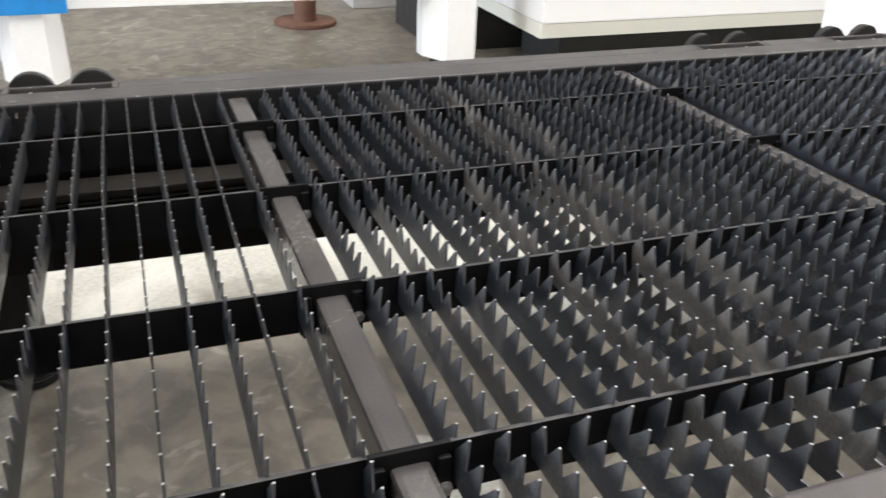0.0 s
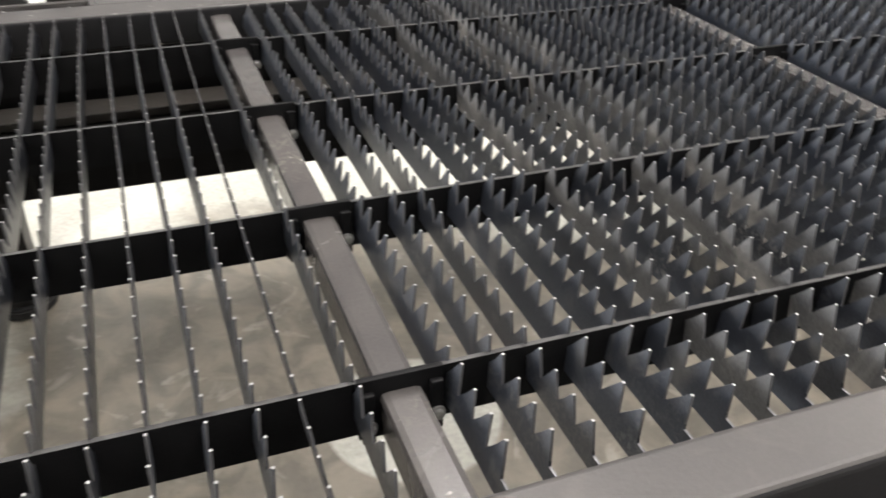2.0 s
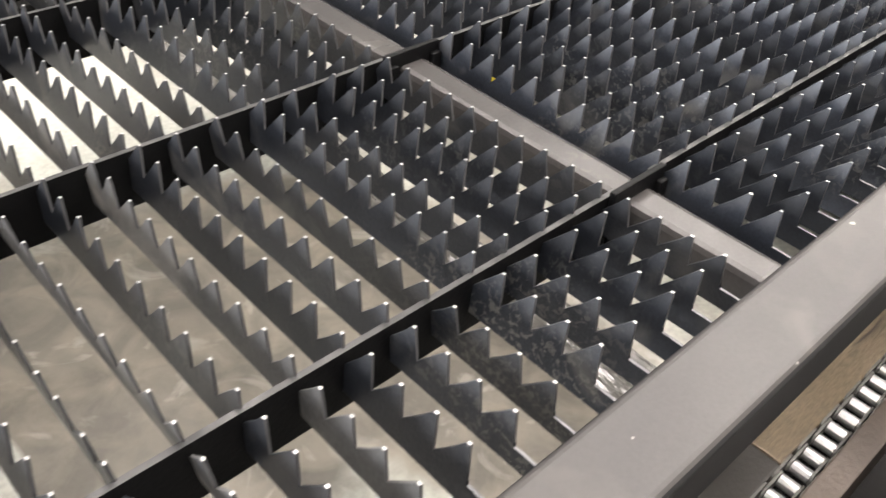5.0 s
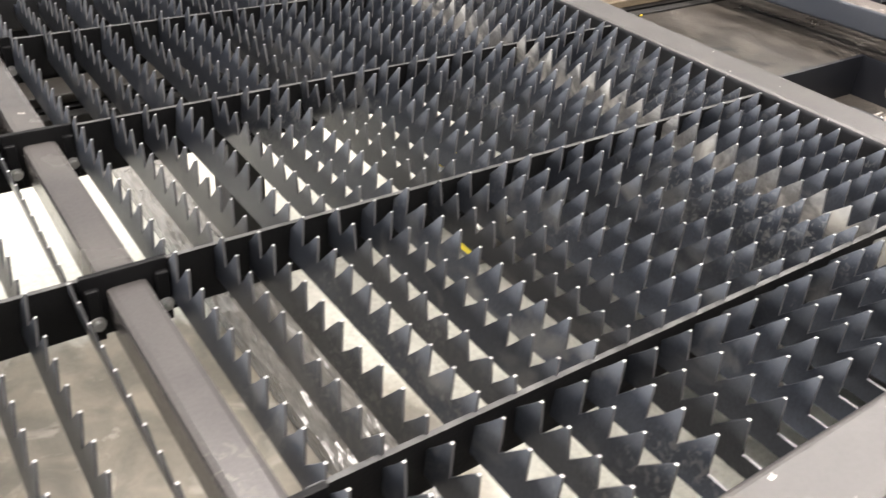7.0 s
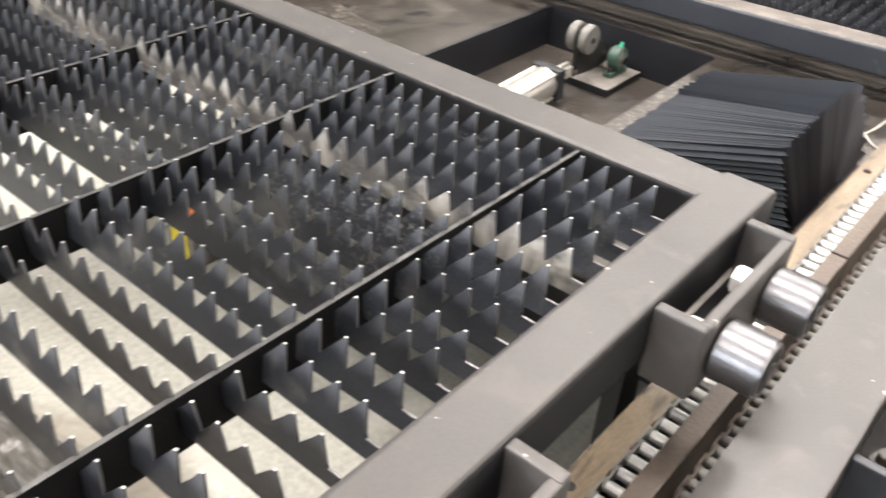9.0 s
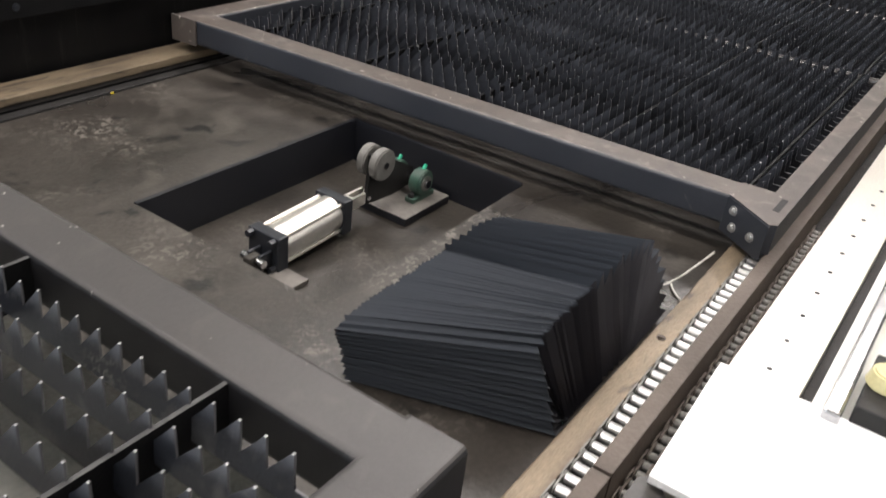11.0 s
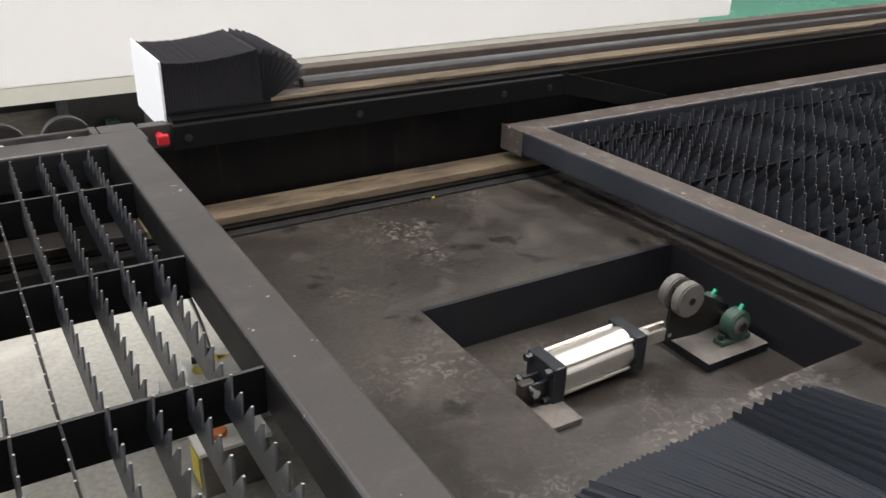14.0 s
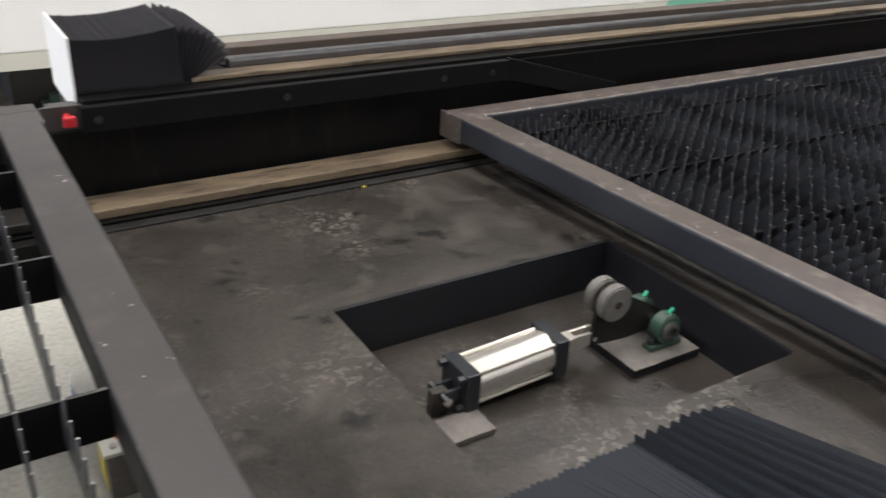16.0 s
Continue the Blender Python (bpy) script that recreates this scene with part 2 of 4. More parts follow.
M["mint"] = material("bright_green_plastic", (0.02, 0.5, 0.28), 0.4, fine=160)
M["roller"] = material("grey_roller_steel", (0.21, 0.205, 0.19), 0.5, metal=0.3, second=(0.14, 0.135, 0.125), scale=30, fine=160, bump=0.1)
M["cloth"] = material("bellows_cloth", (0.0165, 0.0205, 0.027), 0.7, spec=0.25, second=(0.0215, 0.026, 0.0335), scale=8, fine=420, bump=0.15)
M["cloth2"] = material("dark_bellows_cloth", (0.0095, 0.009, 0.0125), 0.6, second=(0.015, 0.014, 0.019), scale=8, fine=420, bump=0.15)
M["white"] = material("white_powder_coat", (0.88, 0.885, 0.885), 0.45, second=(0.85, 0.855, 0.855), scale=3, fine=300, bump=0.03)
M["cream"] = material("cream_powder_coat", (0.78, 0.78, 0.715), 0.45, second=(0.74, 0.74, 0.68), scale=3, fine=300, bump=0.03)
M["blue"] = material("blue_powder_coat", (0.02, 0.27, 0.72), 0.4, fine=300, bump=0.02)
M["red"] = material("red_plastic", (0.6, 0.02, 0.03), 0.35, fine=200)
M["film"] = material("stretch_film_wrap", (0.075, 0.072, 0.065), 0.12, second=(0.17, 0.162, 0.148), scale=22, fine=70, bump=1.0, bump_scale=20, spec=0.9,
                     stretch=(3, 0.6, 3), rough_spread=0.1)
M["rubber"] = material("black_rubber", (0.018, 0.018, 0.018), 0.7, fine=200)
M["tie"] = material("white_cable", (0.62, 0.6, 0.55), 0.4, fine=200)
M["yellow"] = material("yellow_plastic", (0.75, 0.58, 0.03), 0.4, fine=200)
M["oil_cap"] = material("yellowed_translucent_plastic", (0.62, 0.56, 0.3), 0.35, fine=200)
M["orange"] = material("orange_plastic", (0.75, 0.2, 0.03), 0.4, fine=200)
M["green_floor"] = material("green_epoxy_floor", (0.1, 0.33, 0.23), 0.3, second=(0.13, 0.38, 0.27), scale=0.6, fine=50, bump=0.05)
M["wall"] = material("pale_hall_wall", (0.5, 0.5, 0.48), 0.7, second=(0.42, 0.42, 0.4), scale=0.7, fine=30, bump=0.1)
M["rustcol"] = material("rusty_column", (0.16, 0.075, 0.045), 0.65, second=(0.1, 0.05, 0.035), scale=7, fine=80, bump=0.3)
M["darkbox"] = material("dark_machine_shade", (0.03, 0.03, 0.03), 0.6, fine=60)
M["dark_roller"] = material("dark_blackened_roller", (0.016, 0.0155, 0.015), 0.45, metal=0.0, second=(0.011, 0.011, 0.011), scale=30, fine=160, bump=0.08)
M["pit_paint"] = material("black_navy_pit_paint", (0.007, 0.008, 0.0115), 0.45, second=(0.011, 0.012, 0.016), scale=5, fine=200, bump=0.1, spots=(0.06, 0.056, 0.05), spot_scale=18, spot_at=(0.72, 0.82))
M["beam_grey"] = material("dark_grey_beam_paint", (0.048, 0.045, 0.043), 0.36, second=(0.036, 0.034, 0.0335), scale=5, fine=240, bump=0.06,
                          spots=(0.08, 0.074, 0.068), spot_scale=11, spot_at=(0.55, 0.8), chips=(0.4, 0.38, 0.35), chip_scale=48, chip_at=(0.745, 0.765), rough_spread=0.14)
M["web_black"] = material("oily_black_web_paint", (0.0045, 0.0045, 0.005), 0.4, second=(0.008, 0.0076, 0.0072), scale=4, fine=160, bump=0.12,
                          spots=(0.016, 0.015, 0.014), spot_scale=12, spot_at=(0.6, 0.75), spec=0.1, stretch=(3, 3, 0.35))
M["nut"] = material("bright_zinc_nut", (0.82, 0.82, 0.8), 0.35, metal=0.25, second=(0.74, 0.74, 0.72), scale=14, fine=260, bump=0.05)
# grey_paint again for the rail sides, darkened to put shade into the colour
M["rail_side"] = material("shaded_grey_rail_side", (0.013, 0.013, 0.0145), 0.55, second=(0.009, 0.009, 0.01), scale=5, fine=240, bump=0.06, spec=0.25, chips=(0.3, 0.28, 0.26), chip_scale=48, chip_at=(0.745, 0.77))
M["barrel"] = material("drawn_aluminium_barrel", (0.7, 0.675, 0.62), 0.3, metal=0.8, second=(0.6, 0.58, 0.54), scale=5, fine=200, bump=0.04, rough_spread=0.06)
M["label"] = material("printed_label_blue", (0.1, 0.24, 0.5), 0.5, fine=200)


# ---------------------------------------------------------------- builders
def mesh_of(name, bm, *mats):
    me = bpy.data.meshes.new(name)
    bm.normal_update()
    bm.to_mesh(me)
    bm.free()
    for m in mats:
        me.materials.append(M[m])
    return me


def part(name, bm, mat, parent=None, label="", smooth=False):
    me = bm if isinstance(bm, bpy.types.Mesh) else mesh_of(name, bm, *(mat if isinstance(mat, tuple) else (mat,)))
    if smooth:
        me.shade_smooth()
    ob = new(name, me)
    if parent is not None:
        ob.parent = parent
    if label:
        ob["label"] = label
    return ob


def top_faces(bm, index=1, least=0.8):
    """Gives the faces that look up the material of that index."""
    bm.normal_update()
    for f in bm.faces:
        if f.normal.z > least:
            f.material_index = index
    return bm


def thing(name, label, category, group="", at=(0, 0, 0), kind=""):
    ob = new(name)
    ob.empty_display_size = 0.05
    ob.location = at
    return tagged(ob, label, category, group, kind)


def add_box(bm, x0, x1, y0, y1, z0, z1, bevel=0.0, m=None, mat=0):
    made = bmesh.ops.create_cube(bm, size=1.0)["verts"]
    t = Matrix.Translation(((x0 + x1) / 2, (y0 + y1) / 2, (z0 + z1) / 2)) @ Matrix.Diagonal((abs(x1 - x0), abs(y1 - y0), abs(z1 - z0), 1))
    bmesh.ops.transform(bm, matrix=(m or Matrix()) @ t, verts=made)
    faces = list({f for v in made for f in v.link_faces})
    for f in faces:
        f.material_index = mat
    if bevel:
        edges = list({e for v in made for e in v.link_edges})
        bmesh.ops.bevel(bm, geom=edges, offset=bevel, segments=2, affect="EDGES", profile=0.6)
    return bm


def box(*a, bevel=0.0, m=None):
    return add_box(bmesh.new(), *a, bevel=bevel, m=m)


def add_cyl(bm, a, b, r, seg=24, r2=None, bevel=0.0):
    a, b = Vector(a), Vector(b)
    way = b - a
    m = Matrix.Translation((a + b) / 2) @ way.to_track_quat("Z", "Y").to_matrix().to_4x4()
    made = bmesh.ops.create_cone(bm, cap_ends=True, segments=seg, radius1=r, radius2=r if r2 is None else r2, depth=way.length, matrix=m)["verts"]
    if bevel:
        caps = {f for v in made for f in v.link_faces if len(f.verts) > 4}
        bmesh.ops.bevel(bm, geom=list({e for f in caps for e in f.edges}), offset=bevel, segments=2, affect="EDGES")
    return bm


def cyl(a, b, r, seg=24, r2=None, bevel=0.0):
    return add_cyl(bmesh.new(), a, b, r, seg, r2, bevel)


def add_prism(bm, outline, axis, lo, hi):
    """A solid with an outline in the plane across axis."""
    def at(u, v, w):
        return {"x": (w, u, v), "y": (u, w, v), "z": (u, v, w)}[axis]
    a = [bm.verts.new(at(u, v, lo)) for u, v in outline]
    b = [bm.verts.new(at(u, v, hi)) for u, v in outline]
    bm.faces.new(a), bm.faces.new(b)
    for i in range(len(a)):
        j = (i + 1) % len(a)
        bm.faces.new((a[i], a[j], b[j], b[i]))
    bmesh.ops.recalc_face_normals(bm, faces=bm.faces[:])
    return bm


def prism(outline, axis, lo, hi):
    return add_prism(bmesh.new(), outline, axis, lo, hi)


def tube_curve(name, pts, r, mat, parent=None):
    cu = bpy.data.curves.new(name, "CURVE")
    cu.dimensions, cu.bevel_depth, cu.bevel_resolution = "3D", r, 2
    sp = cu.splines.new("NURBS")
    sp.points.add(len(pts) - 1)
    for p, q in zip(sp.points, pts):
        p.co = (*q, 1)
    sp.use_endpoint_u, sp.order_u = True, 3
    tmp = bpy.data.objects.new("tmp", cu)
    scene.collection.objects.link(tmp)
    me = bpy.data.meshes.new_from_object(tmp.evaluated_get(bpy.context.evaluated_depsgraph_get()))
    bpy.data.objects.remove(tmp)
    me.name = name
    me.materials.clear()
    me.materials.append(M[mat])
    me.shade_smooth()
    ob = new(name, me)
    if parent is not None:
        ob.parent = parent
    return ob


def bolt(name, at, way, r, h, parent, mat="zinc"):
    """A socket screw with a washer, its head standing off along way."""
    at, way = Vector(at), Vector(way).normalized()
    bm = bmesh.new()
    add_cyl(bm, at, at + way * h * 0.25, r * 1.45, 18)
    add_cyl(bm, at + way * h * 0.25, at + way * h, r, 18, bevel=r * 0.12)
    add_cyl(bm, at + way * h, at + way * (h + 0.0006), r * 0.5, 6)
    return part(name, bm, mat, parent)


# ---------------------------------------------------------------- hall
FLOOR_EDGE = 30.0
bm = bmesh.new()
add_box(bm, -FLOOR_EDGE, FLOOR_EDGE, -FLOOR_EDGE, FLOOR_EDGE, -0.3, 0.0)
tagged(part("floor", bm, "concrete"), "stained grey-brown concrete workshop floor", "floor", kind="structure")
tagged(part("floor_coating", box(7.6, 26, 2.6, 13.5, 0.0, 0.004), "green_floor"), "glossy green epoxy floor coating", "floor", kind="structure")
for nm, b in (("wall_west", (-12.3, -12, -10, 14, 0, 8)), ("wall_east", (26, 26.3, -10, 14, 0, 8)),
              ("wall_south", (-12.3, 26.3, -10.3, -10, 0, 8)), ("wall_north", (-12.3, 26.3, 14, 14.3, 0, 8))):
    tagged(part(nm, box(*b), "wall"), "pale painted workshop wall", "wall", kind="structure")
tagged(part("ceiling", box(-12.3, 26.3, -10.3, 14.3, 8, 8.3), "wall"), "pale workshop roof underside", "ceiling", kind="structure")

# ---------------------------------------------------------------- exchange tables
BAY = 1.01              # from beam to beam
PITCH = BAY / 21        # from slat to slat
TOOTH = 0.0365
SHOULDER = 0.026        # low end of a slat that sits in the frame


def slat_mesh(length, seed, cut=0.0):
    """A saw-toothed steel strip along y, its foot at z = 0, with highlights painted on its worn tips."""
    rng = random.Random(seed)
    t = 0.0028
    out = [(0.0, 0.0), (0.0, 0.024), (SHOULDER, 0.024)]
    tips, steep = [], []
    for i in range(int((length - 2 * SHOULDER) / TOOTH)):
        y0 = SHOULDER + i * TOOTH
        top = 0.066 - (0.007 * rng.random() if rng.random() < 0.2 else 0.0015 * rng.random())
        lean = 0.003 + 0.0012 * rng.uniform(-1, 1)
        low = 0.0275 + 0.0025 * rng.random()
        steep.append(len(out))
        out.append((y0 + 0.0008, low))
        tips.append(len(out))
        out.append((y0 + lean, top))
        out.append((y0 + lean + 0.0034, top - 0.0004))
        # the long flank sags a little towards the next notch
        out.append((y0 + TOOTH * 0.55, low + 0.53 * (top - low)))
    out += [(length - SHOULDER, 0.0285), (length - SHOULDER + 0.001, 0.024), (length, 0.024), (length, 0.0)]
    bm = bmesh.new()
    bend = [rng.uniform(-1, 1) for _ in range(3)]

    def off(y, z):
        s = y / length
        return (z - 0.03) * 0.09 * bend[0] + 0.0035 * bend[1] * math.sin(math.pi * s) + 0.0025 * bend[2] * math.sin(2 * math.pi * s)
    a = [bm.verts.new((off(y, z) - t / 2, y, z)) for y, z in out]
    b = [bm.verts.new((off(y, z) + t / 2, y, z)) for y, z in out]
    for i in range(len(out) - 1):
        f = bm.faces.new((a[i], b[i], b[i + 1], a[i + 1]))
        # 1: tips painted as glints, 2: steep flanks and near shoulder coloured as lit
        f.material_index = 1 if i in tips else 2 if i in steep or i == 1 else 0
    # the two sides, tooth by tooth, so that the bend stays smooth
    foot_a = [bm.verts.new((off(y, 0) - t / 2, y, 0)) for y, z in out[1:-1]]
    foot_b = [bm.verts.new((off(y, 0) + t / 2, y, 0)) for y, z in out[1:-1]]
    for side, foot, flip in ((a, foot_a, False), (b, foot_b, True)):
        row = side[1:-1]
        for i in range(len(row) - 1):
            q = (foot[i], row[i], row[i + 1], foot[i + 1])
            try:
                bm.faces.new(q[::-1] if flip else q)
            except ValueError:
                pass
    me = mesh_of("slat", bm, "slat", "slat_edge", "slat_flank")
    return me


SLATS = [slat_mesh(1.486, 40 + i) for i in range(14)]
WORN_SLATS = {}
for coat in ("slat_dusty", "slat_grimy"):
    WORN_SLATS[coat] = []
    for me in SLATS[:6]:
        d = me.copy()
        d.materials[0] = M[coat]
        WORN_SLATS[coat].append(d)
SLATS_SHORT = [slat_mesh(1.655, 80 + i) for i in range(8)]
for me in SLATS_SHORT:
    me.materials[0] = M["slat_dark"]


def hollow_rail(bm, x0, x1, y0, y1, z0, z1, axis, bevel=0.009):
    """A square tube with rounded long edges and square-cut ends."""
    add_box(bm, x0, x1, y0, y1, z0, z1)
    long = [e for e in bm.edges if abs((e.verts[0].co - e.verts[1].co)[axis]) > 1e-4]
    bmesh.ops.bevel(bm, geom=long, offset=bevel, segments=4, affect="EDGES", profile=0.5)
    return bm


def wheel_bracket(parent, x0, x1, y_in, side, top, far):
    """A welded pocket beside the frame with two track rollers on pins; side: -1 towards the lower y, +1 the other way."""
    y_out = y_in + side * 0.06
    lo, hi = sorted((y_in, y_out))
    bm = bmesh.new()
    for xa, xb in ((x0, x0 + 0.016), (x1 - 0.016, x1)):
        add_box(bm, xa, xb, lo, hi, top - 0.1, top - 0.001, bevel=0.003)
    wall = sorted((y_out - side * 0.014, y_out))
    add_box(bm, x0 + 0.002, x1 - 0.002, wall[0] + (0.001 if side > 0 else -0.001), wall[1] + (0.001 if side > 0 else -0.001), top - 0.098, top - 0.003, bevel=0.003)
    part("roller_bracket", bm, "grey_paint", parent)
    # black sheet added low in the pocket to darken its shaded inside
    part("pocket_floor", box(x0 + 0.017, x1 - 0.017, lo + (0.0005 if side > 0 else 0.0155), hi - (0.0155 if side > 0 else 0.0005), top - 0.096, top - 0.088), "bar", parent)
    for xc in (x0 + 0.058, x1 - 0.058):
        zc = top - 0.055 if not far else top - 0.03
        r = 0.036 if not far else 0.054
        yo = y_out + side * 0.004
        w = part("track_roller", cyl((xc, yo, zc), (xc, yo + side * (0.056 if not far else 0.03), zc), r, 72, bevel=0.003), "satin" if not far else "dark_roller", parent,
                 "polished steel track roller" if not far else "dark grey steel track roller", smooth=False)
        # black disc on the end face paints the dark of its recess
        part("roller_pin", cyl((xc, yo + side * (0.05 if not far else 0.025), zc), (xc, yo + side * (0.0565 if not far else 0.0305), zc), 0.028, 24), "bar", w)
        part("roller_axle", cyl((xc, yo + side * (0.05 if not far else 0.025), zc), (xc, yo + side * (0.0585 if not far else 0.034), zc), 0.011, 18), "rubber", w)
        part("roller_bolt", cyl((xc, y_out - side * 0.02, zc), (xc, y_out - side * 0.042, zc), 0.02, 6, bevel=0.003), "nut", w, "zinc hexagon nut")


def exchange_table(name, label, x0, x1, y0, y1, top, beams, brackets, first, low_side, slats, dusty=(), wide=None):
    """The welded frame, beams, crossbars and saw-tooth slats of a cutting table; x1 and x0 are its outer ends."""
    t = thing(name, label, "cutting table", at=(0, 0, 0))
    w, h = 0.088, 0.078 if top > 0.8 else 0.074
    near = 0.08 if not wide else w
    for nm, b in (("side_rail", (x0, x1, y0, y0 + near)), ("side_rail", (x0, x1, y1 - w, y1)),
                  ("end_rail", (x0 + 0.002 if not wide else x0, x0 + w, y0 + near - 0.009 if not wide else wide[0][1], y1 - w + 0.009)), ("end_rail", (x1 - w, x1 - 0.002, y0 + near - 0.009, y1 - w + 0.009))):
        if wide and nm == "side_rail" and b[2] == y0:
            part(nm, top_faces(prism(wide, "z", top - h + 0.002, top)), (low_side, "worn_top"), t)
            continue
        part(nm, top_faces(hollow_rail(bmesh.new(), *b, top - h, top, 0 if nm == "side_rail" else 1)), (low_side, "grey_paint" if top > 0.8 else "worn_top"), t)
    yi, yo = y0 + near, y1 - w
    bars = [yi + 0.176 + 0.36 * k for k in range(4)] if not wide else [yi + 0.058 + 0.36 * k for k in range(5)]
    for xb in beams:
        body = part("beam", add_box(bmesh.new(), xb - 0.022, xb + 0.022, yi, yo, top - 0.075, top - 0.018, bevel=0.008), "beam_paint", t)
        for y in bars:
            part("bracket_plate", box(xb - 0.045, xb + 0.045, y - 0.011, y - 0.0035, top - 0.075, top + 0.001, bevel=0.0015), "bar", body)
            for s in (-1, 1):
                part("bolt_tab", box(xb + s * 0.029, xb + s * 0.043, y - 0.019, y - 0.0115, top - 0.075, top - 0.012, bevel=0.002), "bar", body)
                bolt("bolt", (xb + s * 0.036, y - 0.0195, top - 0.052), (0, -1, 0), 0.0058, 0.007, body)
    edges = [x0 + w] + [b for xb in beams for b in (xb - 0.03, xb + 0.03)] + [x1 - w]
    for y in bars:
        for xa, xb in zip(edges[::2], edges[1::2]):
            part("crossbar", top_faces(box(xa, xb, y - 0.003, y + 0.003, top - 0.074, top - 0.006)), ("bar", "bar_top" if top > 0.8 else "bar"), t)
    rng = random.Random(7)
    x = first
    while x < x1 - w - 0.012:
        if x > x0 + w + 0.01 and all(abs(x - xb) > 0.03 for xb in beams):
            coat = next((c for d, c in dusty if abs(x - d) < PITCH / 2), None)
            ob = part("slat", rng.choice(WORN_SLATS[coat] if coat else slats), None, t, "grey dust-caked slat" if coat == "slat_dusty" else "dust-streaked slat" if coat else "")
            ob.location = (x + rng.uniform(-0.002, 0.002), yi + 0.003, top - 0.050 + rng.uniform(-0.0015, 0.0015))
            ob.rotation_euler = (0, rng.uniform(-0.05, 0.05), rng.uniform(-0.002, 0.002))
        x += PITCH
    cuts = sorted((xa, xb) for xa, xb, side in brackets if side > 0)
    if cuts:
        ends = [x0] + [v for c in cuts for v in c] + [x1]
        for xa, xb in zip(ends[::2], ends[1::2]):
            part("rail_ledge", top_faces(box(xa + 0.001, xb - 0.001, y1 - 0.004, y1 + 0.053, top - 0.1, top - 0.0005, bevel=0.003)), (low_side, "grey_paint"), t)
    for xa, xb, side in brackets:
        if side < 0:
            wheel_bracket(t, xa, xb, y0, -1, top, False)
        else:
            wheel_bracket(t, xa, xb, y1, 1, top, True)
    return t


TOP = 0.86
BEAMS = [-0.045, -0.045 + BAY]
DUST_AT = ((0.29, "slat_grimy"), (0.436, "slat_grimy"), (0.53, "slat_grimy"), (1.783, "slat_dusty"))
# frame sides carry painted shade, tops the plain grey
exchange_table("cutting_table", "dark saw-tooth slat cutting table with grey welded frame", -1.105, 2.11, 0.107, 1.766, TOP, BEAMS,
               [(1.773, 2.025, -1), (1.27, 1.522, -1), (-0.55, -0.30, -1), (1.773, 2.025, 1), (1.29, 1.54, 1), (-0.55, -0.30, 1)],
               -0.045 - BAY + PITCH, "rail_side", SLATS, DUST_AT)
T2 = 0.695
# navy frame sides: their bluish sky reflection is put into the colour
lower = exchange_table("cutting_table", "lower saw-tooth cutting table with dark navy frame edge", 3.185, 7.29, 0.03, 1.87, T2,
                       [4.49, 5.50, 6.51], [], 4.49 - PITCH * 42, "navy_paint", SLATS_SHORT,
                       wide=[(3.185, 0.118), (3.185, 0.19), (3.098, 0.08), (3.109, 0.066), (7.29, 0.066), (7.29, 0.118), (3.273, 0.118), (3.273, 0.16), (3.185, 0.19)][1:7] + [(3.274, 0.118), (3.274, 0.19)])
# lifting corner plate with its screws
corner = part("corner_plate", prism([(3.1825, 0.1915), (3.0935, 0.079), (3.096, 0.077), (3.185, 0.1895)], "z", T2 - 0.085, T2 - 0.003), "navy_paint", lower)
side_way = Vector((-0.785, 0.62, 0)).normalized()
for yy, zz in ((0.168, T2 - 0.024), (0.16, T2 - 0.06), (0.112, T2 - 0.05)):
    k = (yy - 0.079) / 0.1125
    bolt("bolt", (3.0935 + k * 0.089, yy, zz), side_way, 0.0075, 0.008, corner)
part("lock_slot", box(3.175, 3.25, 0.082, 0.096, T2 - 0.01, T2 + 0.0006), "rubber", lower)
part("end_cap", box(3.177, 3.184, 1.775, 1.872, T2 - 0.075, T2 + 0.002, bevel=0.002), "worn_top", lower, "pale worn end cap")
for x in (3.6, 7.0):
    for y in (0.13, 1.70):
        part("table_foot", box(x - 0.04, x + 0.04, y, y + 0.05, 0.5585, T2 - 0.0745), "black_paint", lower)
# the table stands a little askew on its tracks
skew_way = Matrix(((1, -0.0655, 0), (0, 1, 0), (0, 0, 1)))
bent = set()
for ob in lower.children_recursive:
    ob.location = skew_way @ (ob.location - Vector((0, 1.87, 0))) + Vector((0, 1.87, 0)) if ob.location.length > 0 else Vector((0.0655 * 1.87, 0, 0)) if ob.parent == lower else Vector()
    if ob.data.name not in bent:
        bent.add(ob.data.name)
        ob.data.transform(skew_way.to_4x4())

# ---------------------------------------------------------------- machine bed
DECK = 0.558
PX0, PX1, PY0, PY1, PZ = 2.524, 3.243, 0.661, 1.2, 0.44
bed = thing("machine_bed", "oily dark steel machine bed with a sunken pit", "machine bed", kind="structure")
for b in ((2.15, PX0, 0.12, 1.75), (PX1, 7.6, 0.12, 1.75), (PX0, PX1, 0.12, PY0), (PX0, PX1, PY1, 1.75)):
    part("deck_plate", box(*b, DECK - 0.012, DECK), "deck", bed)
part("pit_floor", box(PX0 - 0.02, PX1 + 0.02, PY0 - 0.02, PY1 + 0.02, PZ - 0.01, PZ), "deck", bed)
for b, z in (((PX0 - 0.008, PX0 + 0.004, PY0 + 0.005, PY1 - 0.005), DECK - 0.0125), ((PX1 - 0.005, PX1 + 0.006, PY0 + 0.005, PY1 + 0.006), DECK + 0.003),
             ((PX0, PX1 - 0.006, PY0 - 0.008, PY0 + 0.004), DECK - 0.0125), ((PX0, PX1 - 0.006, PY1 - 0.005, PY1 + 0.006), DECK + 0.003)):
    part("pit_wall", box(*b, PZ, z), "pit_paint", bed)
part("front_plate", box(2.45, 2.46, 0.12, 1.75, 0.12, DECK - 0.013), "black_paint", bed)
